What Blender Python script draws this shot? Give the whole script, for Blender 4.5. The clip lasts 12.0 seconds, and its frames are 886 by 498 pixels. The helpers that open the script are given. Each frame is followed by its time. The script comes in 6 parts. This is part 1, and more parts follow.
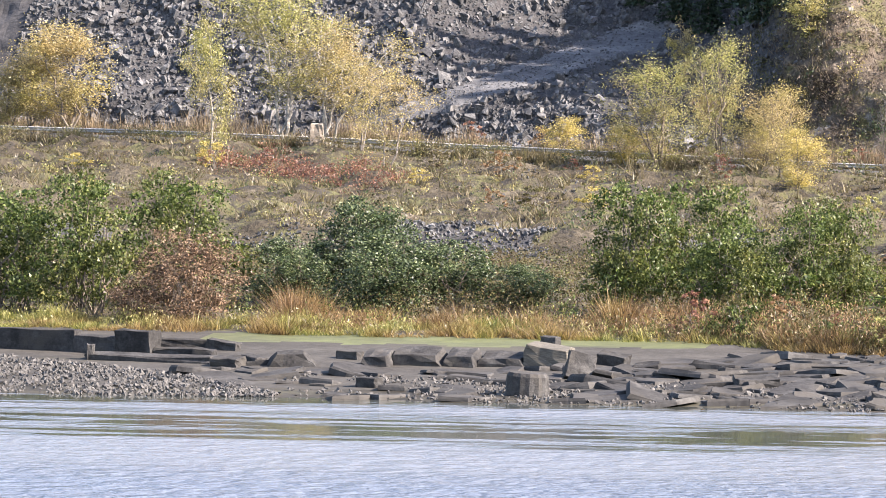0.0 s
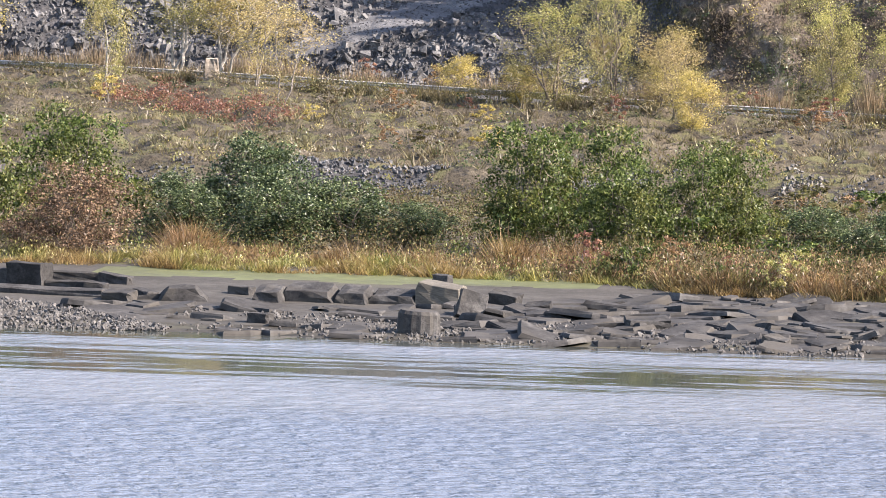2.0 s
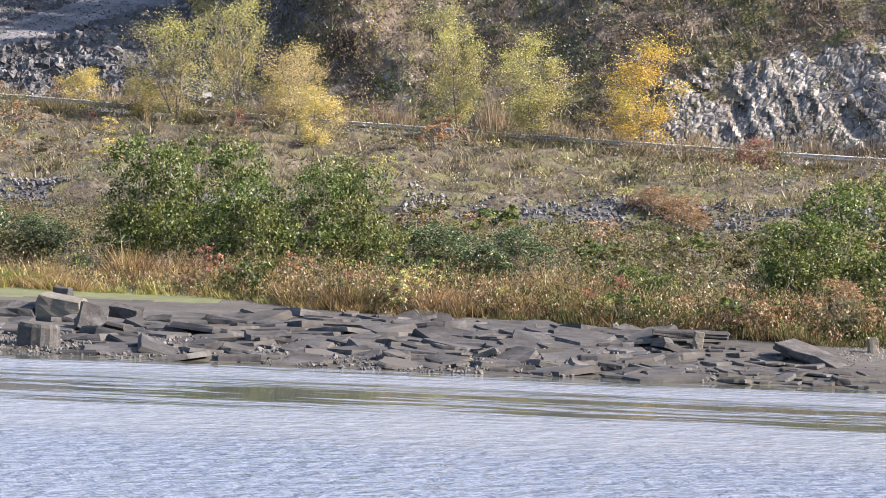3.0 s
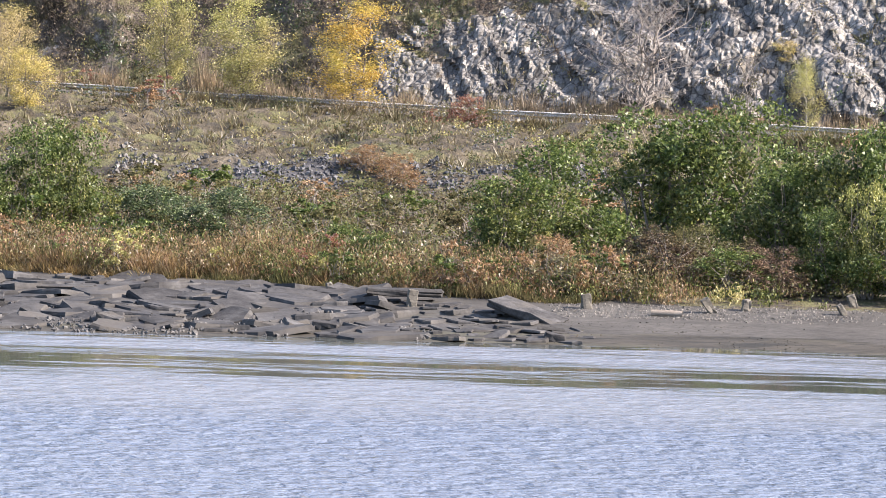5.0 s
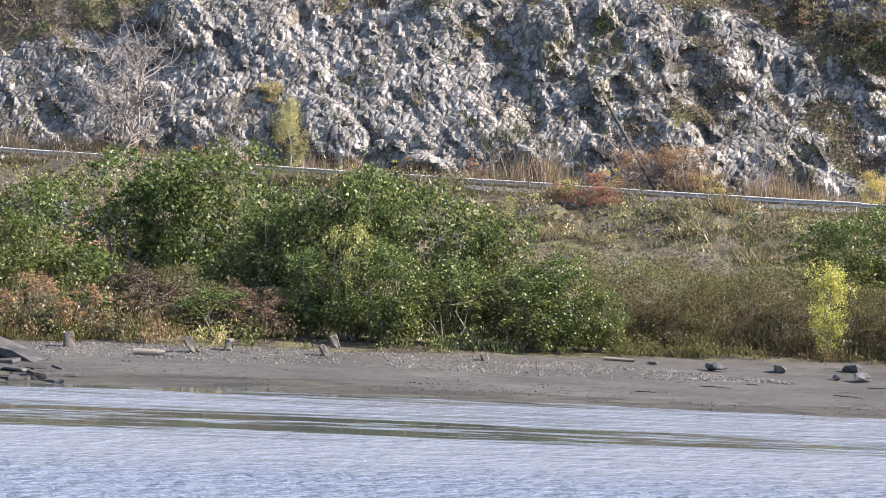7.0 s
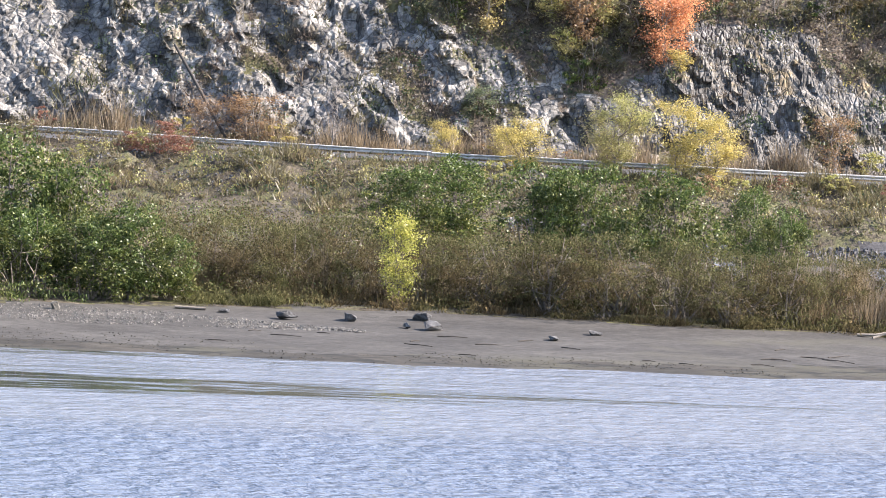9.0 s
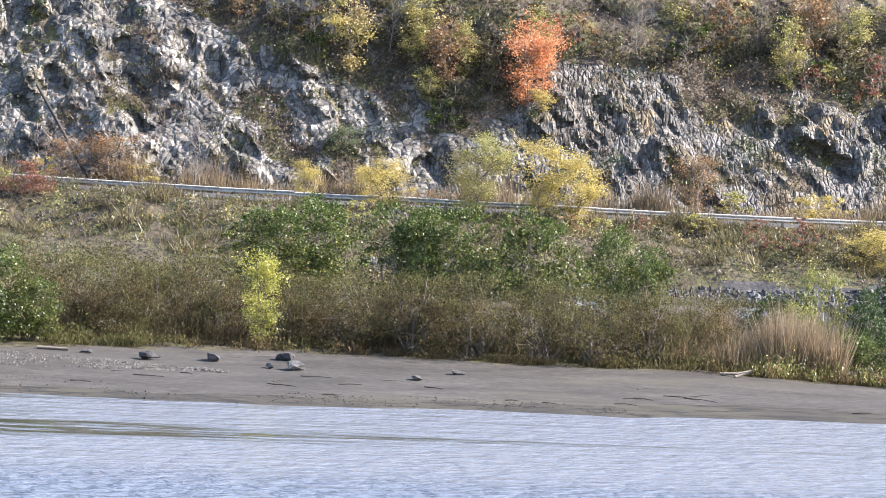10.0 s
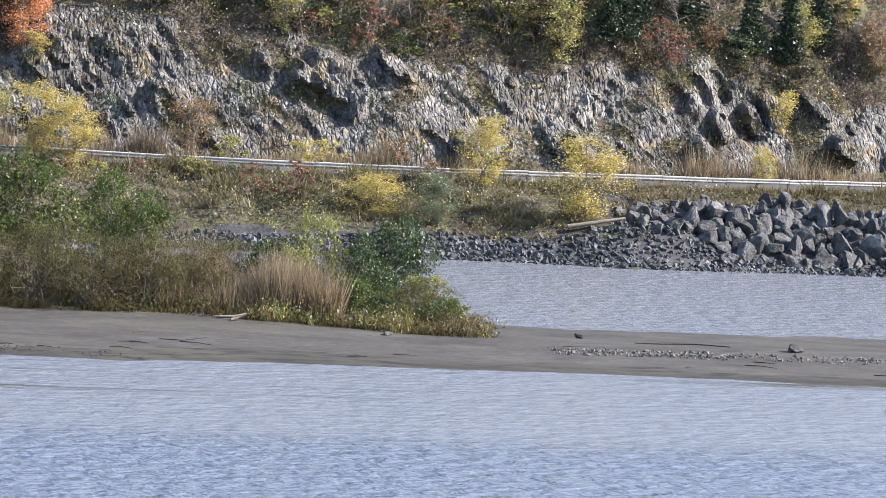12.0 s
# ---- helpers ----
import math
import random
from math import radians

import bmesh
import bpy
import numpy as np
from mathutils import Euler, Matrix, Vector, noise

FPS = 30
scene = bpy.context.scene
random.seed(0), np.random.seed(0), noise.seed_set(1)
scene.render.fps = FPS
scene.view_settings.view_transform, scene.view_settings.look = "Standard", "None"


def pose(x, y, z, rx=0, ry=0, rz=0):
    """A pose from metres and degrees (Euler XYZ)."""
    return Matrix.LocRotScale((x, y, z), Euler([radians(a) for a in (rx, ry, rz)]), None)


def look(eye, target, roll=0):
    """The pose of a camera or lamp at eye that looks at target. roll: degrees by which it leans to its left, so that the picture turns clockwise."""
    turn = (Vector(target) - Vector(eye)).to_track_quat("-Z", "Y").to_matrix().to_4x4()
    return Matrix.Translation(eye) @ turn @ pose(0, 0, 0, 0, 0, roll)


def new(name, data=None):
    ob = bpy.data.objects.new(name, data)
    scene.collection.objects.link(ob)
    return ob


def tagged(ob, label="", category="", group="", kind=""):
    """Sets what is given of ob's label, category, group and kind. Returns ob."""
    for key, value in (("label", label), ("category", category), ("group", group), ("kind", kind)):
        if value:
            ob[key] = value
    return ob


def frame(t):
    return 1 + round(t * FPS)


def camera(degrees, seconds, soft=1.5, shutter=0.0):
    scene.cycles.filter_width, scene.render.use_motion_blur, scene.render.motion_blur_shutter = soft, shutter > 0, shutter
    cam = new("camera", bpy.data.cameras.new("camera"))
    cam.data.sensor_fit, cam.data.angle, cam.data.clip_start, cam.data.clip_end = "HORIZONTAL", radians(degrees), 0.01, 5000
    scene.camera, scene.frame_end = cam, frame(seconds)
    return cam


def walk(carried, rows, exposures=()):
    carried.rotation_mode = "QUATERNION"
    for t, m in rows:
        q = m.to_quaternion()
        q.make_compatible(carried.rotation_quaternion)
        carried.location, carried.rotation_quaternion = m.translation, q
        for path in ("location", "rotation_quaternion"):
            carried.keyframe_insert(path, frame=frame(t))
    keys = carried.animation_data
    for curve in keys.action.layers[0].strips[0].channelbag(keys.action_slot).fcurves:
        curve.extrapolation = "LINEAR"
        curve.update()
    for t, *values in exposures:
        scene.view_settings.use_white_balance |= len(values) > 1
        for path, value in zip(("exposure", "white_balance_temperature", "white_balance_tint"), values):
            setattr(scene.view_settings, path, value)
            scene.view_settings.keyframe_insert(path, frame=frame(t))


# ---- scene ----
# The camera stands on a high bank and pans along the far shore.
cam = camera(10.0, 12.0, soft=0.8)
TURNS = [  # seconds, yaw to the left, pitch, roll
    (0.0, 10.745, -2.928, 0.259), (0.5, 10.563, -3.385, 0.280), (1.0, 10.507, -3.506, 0.449),
    (1.5, 10.256, -3.579, 0.809), (2.0, 9.523, -3.621, 1.169), (2.5, 8.422, -3.590, 1.299),
    (3.0, 5.239, -3.334, 2.066), (3.5, 3.394, -3.283, 1.879), (3.7, 3.023, -3.436, 1.669),
    (5.3, 1.635, -3.687, 1.619), (5.5, 1.293, -3.698, 1.578), (6.0, 0.000, -4.030, 1.850),
    (6.5, -1.614, -3.841, 2.474), (7.0, -3.852, -3.033, 2.601), (7.5, -5.186, -2.955, 2.557),
    (9.3, -9.184, -3.408, 3.025), (9.5, -9.385, -3.321, 3.036), (10.0, -10.261, -2.855, 2.931),
    (10.3, -11.919, -2.874, 3.039), (10.5, -13.290, -2.903, 3.174), (11.0, -15.204, -3.516, 3.422),
    (11.5, -15.595, -3.836, 3.498), (12.0, -15.996, -3.189, 3.335)]
EXPOSURE = 2.06
walk(cam, [(t, pose(0, 0, 18, 90 + p, 0, yaw) @ pose(0, 0, 0, 0, 0, roll)) for t, yaw, p, roll in TURNS],
     [(0.0, EXPOSURE + 0.2, 6850, 20), (1.2, EXPOSURE, 6850, 20), (3.6, EXPOSURE + 0.08, 6740, 20), (5.5, EXPOSURE + 0.1, 6625, 20), (6.5, EXPOSURE - 0.15, 6560, 19),
      (7.5, EXPOSURE + 0.16, 6520, 19), (9.5, EXPOSURE + 0.15, 6410, 18), (10.7, EXPOSURE + 0.1, 6330, 17), (11.4, EXPOSURE - 0.16, 6280, 16), (12.0, EXPOSURE - 0.24, 6250, 16)])

# ---- light ----
SUN = Vector((0.80, -0.13, 0.56)).normalized()
world = bpy.data.worlds.new("world")
world.use_nodes = True
scene.world = world
wn = world.node_tree.nodes
sky = wn.new("ShaderNodeTexSky")
sky.sky_type, sky.sun_disc = "NISHITA", False
sky.sun_elevation = math.asin(SUN.z)
sky.sun_rotation = math.atan2(SUN.x, SUN.y)
sky.air_density, sky.dust_density, sky.ozone_density = 1.0, 0.9, 1.0
wn["Background"].inputs["Strength"].default_value = 0.106
world.node_tree.links.new(sky.outputs["Color"], wn["Background"].inputs["Color"])
sun = new("sun", bpy.data.lights.new("sun", "SUN"))
sun.data.energy, sun.data.angle, sun.data.color = 4.4, radians(0.6), (1.0, 0.93, 0.82)
sun.matrix_world = look((60, 200, 120), Vector((60, 200, 120)) - SUN)


# ---- materials ----
def nodes_of(name):
    m = bpy.data.materials.new(name)
    m.use_nodes = True
    return m, m.node_tree.nodes, m.node_tree.links, m.node_tree.nodes["Principled BSDF"]


def put(links, a, b):
    links.new(a, b)


def noise_node(n, l, vec, scale, detail=5.0, rough=0.6, dist=0.0):
    t = n.new("ShaderNodeTexNoise")
    t.inputs["Scale"].default_value, t.inputs["Detail"].default_value = scale, detail
    t.inputs["Roughness"].default_value, t.inputs["Distortion"].default_value = rough, dist
    l.new(vec, t.inputs["Vector"])
    return t


def ramp_node(n, l, fac, stops):
    r = n.new("ShaderNodeValToRGB")
    e = r.color_ramp.elements
    while len(e) < len(stops):
        e.new(0.5)
    for k, (p, c) in enumerate(stops):
        e[k].position, e[k].color = p, (*c, 1) if len(c) == 3 else c
    l.new(fac, r.inputs["Fac"])
    return r


def mix_node(n, l, fac, a, b, mode="MIX"):
    m = n.new("ShaderNodeMix")
    m.data_type, m.blend_type = "RGBA", mode
    for value, socket in ((fac, m.inputs["Factor"]), (a, m.inputs["A"]), (b, m.inputs["B"])):
        if isinstance(value, bpy.types.NodeSocket):
            l.new(value, socket)
        elif isinstance(value, tuple):
            socket.default_value = (*value, 1)
        else:
            socket.default_value = value
    return m.outputs["Result"]


def surface(name, stops, scale, fine, rough=0.9, bump=0.3, bump_scale=None, patch=None, patch_scale=0.2, patch_at=(0.5, 0.62), stretch=(1, 1, 1), vary=0.0, spec=0.3, cracks=None, bump_far=0.15, patch_2=None, patch_2_scale=0.6, patch_2_at=(0.54, 0.62)):
    """A weathered surface: a ramp over coarse grain, fine grain on top, patches of another colour, and relief."""
    m, n, l, b = nodes_of(name)
    co = n.new("ShaderNodeTexCoord").outputs["Object"]
    mp = n.new("ShaderNodeMapping")
    mp.inputs["Scale"].default_value = stretch
    l.new(co, mp.inputs["Vector"])
    co = mp.outputs["Vector"]
    if vary:
        info = n.new("ShaderNodeObjectInfo")
        add = n.new("ShaderNodeVectorMath")
        mul = n.new("ShaderNodeMath")
        mul.operation = "MULTIPLY"
        mul.inputs[1].default_value = 57.0
        l.new(info.outputs["Random"], mul.inputs[0])
        l.new(co, add.inputs[0])
        l.new(mul.outputs[0], add.inputs[1])
        co = add.outputs[0]
    g = noise_node(n, l, co, scale, 6, 0.65)
    col = ramp_node(n, l, g.outputs["Fac"], stops).outputs["Color"]
    f = noise_node(n, l, co, fine, 4, 0.7)
    fr = ramp_node(n, l, f.outputs["Fac"], [(0.3, (0.55, 0.55, 0.55)), (0.7, (1.35, 1.35, 1.35))])
    col = mix_node(n, l, 0.8, col, fr.outputs["Color"], "MULTIPLY")
    if patch:
        p = noise_node(n, l, co, patch_scale, 4, 0.6, 0.6)
        pr = ramp_node(n, l, p.outputs["Fac"], [(patch_at[0], (0, 0, 0)), (patch_at[1], (1, 1, 1))])
        col = mix_node(n, l, pr.outputs["Color"], col, patch)
    if patch_2:
        q = noise_node(n, l, co, patch_2_scale, 6, 0.7, 0.3)
        qr = ramp_node(n, l, q.outputs["Fac"], [(patch_2_at[0], (0, 0, 0)), (patch_2_at[1], (1, 1, 1))])
        col = mix_node(n, l, qr.outputs["Color"], col, patch_2)
    if cracks:
        cm = n.new("ShaderNodeMapping")
        cm.inputs["Rotation"].default_value, cm.inputs["Scale"].default_value = cracks
        l.new(co, cm.inputs["Vector"])
        warp = noise_node(n, l, cm.outputs["Vector"], 1.5, 3, 0.6)
        bend = mix_node(n, l, 0.12, cm.outputs["Vector"], warp.outputs["Color"])
        for size, amount in ((1.0, 1.0), (2.9, 0.85)):
            vo = n.new("ShaderNodeTexVoronoi")
            vo.feature = "DISTANCE_TO_EDGE"
            vo.inputs["Scale"].default_value = size
            l.new(bend, vo.inputs["Vector"])
            gap = ramp_node(n, l, vo.outputs["Distance"], [(0.0, (0.3, 0.3, 0.3)), (0.06, (1, 1, 1))])
            col = mix_node(n, l, amount, col, gap.outputs["Color"], "MULTIPLY")
            cell = n.new("ShaderNodeTexVoronoi")
            cell.inputs["Scale"].default_value = size
            l.new(bend, cell.inputs["Vector"])
            tone = ramp_node(n, l, cell.outputs["Color"], [(0.15, (0.5, 0.5, 0.5)), (0.5, (1.0, 1.0, 1.0)), (0.85, (1.25, 1.23, 1.18))])
            col = mix_node(n, l, amount, col, tone.outputs["Color"], "MULTIPLY")
        groove = n.new("ShaderNodeTexVoronoi")
        groove.feature = "DISTANCE_TO_EDGE"
        groove.inputs["Scale"].default_value = 1.6
        l.new(bend, groove.inputs["Vector"])
    if vary:
        vr = ramp_node(n, l, info.outputs["Random"], [(0.0, (1 - vary,) * 3), (1.0, (1 + vary,) * 3)])
        col = mix_node(n, l, 1.0, col, vr.outputs["Color"], "MULTIPLY")
    l.new(col, b.inputs["Base Color"])
    b.inputs["Roughness"].default_value = rough
    b.inputs["Specular IOR Level"].default_value = spec
    bn = n.new("ShaderNodeBump")
    bn.inputs["Strength"].default_value, bn.inputs["Distance"].default_value = bump, bump_far
    h = noise_node(n, l, co, bump_scale or fine, 5, 0.7)
    height = h.outputs["Fac"]
    if cracks:
        cut = ramp_node(n, l, groove.outputs["Distance"], [(0.0, (0, 0, 0)), (0.25, (1, 1, 1))])
        height = mix_node(n, l, 0.6, h.outputs["Color"], cut.outputs["Color"])
    l.new(height, bn.inputs["Height"])
    l.new(bn.outputs["Normal"], b.inputs["Normal"])
    return m


def leaf_mat(name, stops, gloss=0.04, through_light=0.45, alt=None, alt_scale=0.3):
    """Leaves and blades: each its own tint, some light shining through, a waxy gleam."""
    m, n, l, b = nodes_of(name)
    n.remove(b)
    geo = n.new("ShaderNodeNewGeometry")
    col = ramp_node(n, l, geo.outputs["Random Per Island"], stops).outputs["Color"]
    co = n.new("ShaderNodeTexCoord").outputs["Object"]
    patch = noise_node(n, l, co, 0.7, 3, 0.6)
    if alt:
        wide = noise_node(n, l, co, alt_scale, 3, 0.6)
        share = ramp_node(n, l, wide.outputs["Fac"], [(0.42, (0, 0, 0)), (0.58, (1, 1, 1))])
        other = ramp_node(n, l, geo.outputs["Random Per Island"], alt).outputs["Color"]
        col = mix_node(n, l, share.outputs["Color"], col, other)
    pr = ramp_node(n, l, patch.outputs["Fac"], [(0.3, (0.72, 0.72, 0.72)), (0.7, (1.25, 1.2, 1.1))])
    col = mix_node(n, l, 1.0, col, pr.outputs["Color"], "MULTIPLY")
    d, t, g = n.new("ShaderNodeBsdfDiffuse"), n.new("ShaderNodeBsdfTranslucent"), n.new("ShaderNodeBsdfGlossy")
    g.inputs["Roughness"].default_value = 0.45
    g.inputs["Color"].default_value = (0.9, 0.92, 0.95, 1)
    l.new(col, d.inputs["Color"])
    l.new(col, t.inputs["Color"])
    a, c = n.new("ShaderNodeMixShader"), n.new("ShaderNodeMixShader")
    a.inputs["Fac"].default_value, c.inputs["Fac"].default_value = through_light, gloss
    l.new(d.outputs[0], a.inputs[1])
    l.new(t.outputs[0], a.inputs[2])
    l.new(a.outputs[0], c.inputs[1])
    l.new(g.outputs[0], c.inputs[2])
    l.new(c.outputs[0], n["Material Output"].inputs["Surface"])
    return m


def water_mat():
    m, n, l, b = nodes_of("river_water")
    b.inputs["IOR"].default_value = 1.33
    co = n.new("ShaderNodeTexCoord").outputs["Object"]
    mp = n.new("ShaderNodeMapping")
    mp.inputs["Scale"].default_value = (0.55, 0.62, 1.0)
    l.new(co, mp.inputs["Vector"])
    small = noise_node(n, l, mp.outputs["Vector"], 1.4, 4, 0.6, 0.15)
    # calmer and rougher lanes along the current, and calm water under the shore
    lane = n.new("ShaderNodeMapping")
    lane.inputs["Scale"].default_value = (0.014, 0.2, 1.0)
    lane.inputs["Rotation"].default_value = (0, 0, 0.04)
    l.new(co, lane.inputs["Vector"])
    ln = noise_node(n, l, lane.outputs["Vector"], 1.0, 5, 0.65, 0.3)
    sep = n.new("ShaderNodeSeparateXYZ")
    l.new(co, sep.inputs[0])
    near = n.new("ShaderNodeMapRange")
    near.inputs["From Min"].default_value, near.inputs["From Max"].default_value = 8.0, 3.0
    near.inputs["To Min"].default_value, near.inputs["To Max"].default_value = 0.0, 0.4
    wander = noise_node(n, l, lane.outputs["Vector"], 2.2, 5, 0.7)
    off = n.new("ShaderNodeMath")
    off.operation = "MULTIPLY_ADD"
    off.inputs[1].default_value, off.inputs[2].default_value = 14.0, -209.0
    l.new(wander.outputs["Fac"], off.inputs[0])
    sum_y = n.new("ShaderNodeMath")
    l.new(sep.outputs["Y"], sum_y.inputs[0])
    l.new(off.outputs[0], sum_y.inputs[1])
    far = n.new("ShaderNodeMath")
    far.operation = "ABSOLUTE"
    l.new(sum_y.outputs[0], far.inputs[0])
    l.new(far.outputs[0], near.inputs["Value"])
    back = n.new("ShaderNodeMapRange")
    back.inputs["From Min"].default_value, back.inputs["From Max"].default_value = 222.0, 240.0
    back.inputs["To Min"].default_value, back.inputs["To Max"].default_value = 0.0, 0.02
    l.new(sep.outputs["Y"], back.inputs["Value"])
    fade = n.new("ShaderNodeMapRange")
    fade.inputs["From Min"].default_value, fade.inputs["From Max"].default_value = 8.0, 45.0
    fade.inputs["To Min"].default_value, fade.inputs["To Max"].default_value = 1.0, 0.3
    l.new(sep.outputs["X"], fade.inputs["Value"])
    thin = n.new("ShaderNodeMapping")
    thin.inputs["Scale"].default_value = (0.16, 1.1, 1.0)
    thin.inputs["Rotation"].default_value = (0, 0, 0.02)
    l.new(co, thin.inputs["Vector"])
    streak = noise_node(n, l, thin.outputs["Vector"], 1.0, 3, 0.6, 0.2)
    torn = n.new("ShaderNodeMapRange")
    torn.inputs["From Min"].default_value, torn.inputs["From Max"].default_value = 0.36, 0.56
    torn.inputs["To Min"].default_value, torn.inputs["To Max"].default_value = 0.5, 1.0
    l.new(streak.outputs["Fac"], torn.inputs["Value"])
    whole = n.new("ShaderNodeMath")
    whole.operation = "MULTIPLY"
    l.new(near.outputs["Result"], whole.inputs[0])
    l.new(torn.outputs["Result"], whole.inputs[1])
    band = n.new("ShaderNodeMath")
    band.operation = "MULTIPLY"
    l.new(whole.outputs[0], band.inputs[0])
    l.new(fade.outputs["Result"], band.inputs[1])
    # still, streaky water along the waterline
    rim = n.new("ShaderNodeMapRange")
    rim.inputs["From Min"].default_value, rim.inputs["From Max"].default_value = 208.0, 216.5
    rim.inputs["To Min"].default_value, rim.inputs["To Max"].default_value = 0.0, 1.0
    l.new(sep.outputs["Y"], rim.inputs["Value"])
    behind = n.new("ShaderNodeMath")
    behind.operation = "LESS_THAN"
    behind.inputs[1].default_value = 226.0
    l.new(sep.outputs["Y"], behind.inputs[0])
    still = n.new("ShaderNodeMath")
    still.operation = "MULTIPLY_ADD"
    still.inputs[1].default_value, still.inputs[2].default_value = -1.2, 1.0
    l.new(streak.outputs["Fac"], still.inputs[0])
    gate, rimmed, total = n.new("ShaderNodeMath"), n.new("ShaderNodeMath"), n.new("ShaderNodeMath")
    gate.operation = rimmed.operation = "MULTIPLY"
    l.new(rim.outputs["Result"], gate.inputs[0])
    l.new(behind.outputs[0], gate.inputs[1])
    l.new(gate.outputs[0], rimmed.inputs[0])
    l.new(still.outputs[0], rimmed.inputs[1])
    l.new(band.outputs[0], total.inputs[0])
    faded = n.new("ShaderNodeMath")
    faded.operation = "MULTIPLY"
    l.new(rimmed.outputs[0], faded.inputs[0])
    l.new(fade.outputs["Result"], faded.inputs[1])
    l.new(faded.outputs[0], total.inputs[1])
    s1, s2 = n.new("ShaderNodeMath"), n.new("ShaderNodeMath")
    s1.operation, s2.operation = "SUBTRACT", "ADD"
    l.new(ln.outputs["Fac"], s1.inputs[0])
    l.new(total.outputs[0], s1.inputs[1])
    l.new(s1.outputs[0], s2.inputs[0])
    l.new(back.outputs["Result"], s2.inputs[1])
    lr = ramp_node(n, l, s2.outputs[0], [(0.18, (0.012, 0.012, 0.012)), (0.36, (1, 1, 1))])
    # silty current; the bank's dark olive reflection is put into the calm lanes' colour
    water_tint = mix_node(n, l, lr.outputs["Color"], (0.05, 0.056, 0.05), (0.134, 0.144, 0.16))
    rough = n.new("ShaderNodeMapRange")
    rough.inputs["To Min"].default_value, rough.inputs["To Max"].default_value = 0.05, 0.2
    l.new(lr.outputs["Color"], rough.inputs["Value"])
    l.new(rough.outputs["Result"], b.inputs["Roughness"])
    # the open river in mid-stream is choppier than the water under the shore
    chop = n.new("ShaderNodeMapRange")
    chop.inputs["From Min"].default_value, chop.inputs["From Max"].default_value = 181.0, 187.0
    chop.inputs["To Min"].default_value, chop.inputs["To Max"].default_value = 1.4, 0.68
    drift = n.new("ShaderNodeMath")
    drift.operation = "MULTIPLY_ADD"
    drift.inputs[1].default_value = 10.0
    l.new(wander.outputs["Fac"], drift.inputs[0])
    shifted = n.new("ShaderNodeMath")
    shifted.operation = "ADD"
    shifted.inputs[1].default_value = -5.0
    l.new(sep.outputs["Y"], drift.inputs[2])
    l.new(drift.outputs[0], shifted.inputs[0])
    l.new(shifted.outputs[0], chop.inputs["Value"])
    # blue of the higher sky mirrored by the chop, put into the base colour
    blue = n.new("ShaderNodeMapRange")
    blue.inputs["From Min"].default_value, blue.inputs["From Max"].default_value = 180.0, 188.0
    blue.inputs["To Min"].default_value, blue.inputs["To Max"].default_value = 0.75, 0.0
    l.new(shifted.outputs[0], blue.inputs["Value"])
    l.new(mix_node(n, l, blue.outputs["Result"], water_tint, (0.105, 0.13, 0.175)), b.inputs["Base Color"])
    # wind on the backwater behind the bar
    gust = n.new("ShaderNodeMapRange")
    gust.inputs["From Min"].default_value, gust.inputs["From Max"].default_value = 226.0, 236.0
    gust.inputs["To Min"].default_value, gust.inputs["To Max"].default_value = 0.0, 0.25
    l.new(sep.outputs["Y"], gust.inputs["Value"])
    ruffle = n.new("ShaderNodeMath")
    l.new(chop.outputs["Result"], ruffle.inputs[0])
    l.new(gust.outputs["Result"], ruffle.inputs[1])
    waves = n.new("ShaderNodeMath")
    waves.operation = "MULTIPLY"
    l.new(small.outputs["Fac"], waves.inputs[0])
    l.new(ruffle.outputs[0], waves.inputs[1])
    bn = n.new("ShaderNodeBump")
    bn.inputs["Distance"].default_value = 0.6
    l.new(lr.outputs["Color"], bn.inputs["Strength"])
    l.new(waves.outputs[0], bn.inputs["Height"])
    l.new(bn.outputs["Normal"], b.inputs["Normal"])
    return m


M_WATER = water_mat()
M_MUD = surface("river_mud", [(0.3, (0.042, 0.04, 0.036)), (0.55, (0.063, 0.06, 0.054)), (0.75, (0.09, 0.086, 0.077))], 0.35, 5.0, rough=0.85, spec=0.12, bump=0.35, bump_scale=3.0, patch=(0.075, 0.072, 0.055), patch_scale=0.12, patch_at=(0.6, 0.75), stretch=(0.45, 1, 1), patch_2=(0.042, 0.04, 0.036), patch_2_scale=0.5, patch_2_at=(0.58, 0.64))
M_SOIL = surface("bank_soil", [(0.3, (0.03, 0.026, 0.02)), (0.5, (0.07, 0.06, 0.044)), (0.7, (0.13, 0.112, 0.082))], 0.4, 3.0, rough=0.95, spec=0.1, bump=0.8, bump_scale=2.0, patch=(0.1, 0.098, 0.05), patch_scale=0.35, patch_at=(0.5, 0.6), bump_far=0.4, patch_2=(0.05, 0.046, 0.04), patch_2_scale=0.7, patch_2_at=(0.52, 0.6))
M_WET = surface("wet_mud", [(0.3, (0.03, 0.028, 0.023)), (0.7, (0.062, 0.056, 0.045))], 0.5, 5.0, rough=0.75, bump=0.35, bump_scale=3.0, patch=(0.06, 0.057, 0.042), patch_scale=0.25, patch_at=(0.5, 0.62), stretch=(0.35, 1, 1), spec=0.12, patch_2=(0.026, 0.025, 0.021), patch_2_scale=1.1, patch_2_at=(0.52, 0.58))
M_ALGAE = surface("green_algae", [(0.3, (0.06, 0.062, 0.034)), (0.7, (0.105, 0.12, 0.046))], 0.4, 4.0, rough=0.7, bump=0.2, stretch=(0.3, 1, 1))
M_ASPHALT = surface("asphalt", [(0.3, (0.045, 0.045, 0.047)), (0.7, (0.07, 0.07, 0.07))], 0.5, 12.0, rough=0.85, bump=0.15)
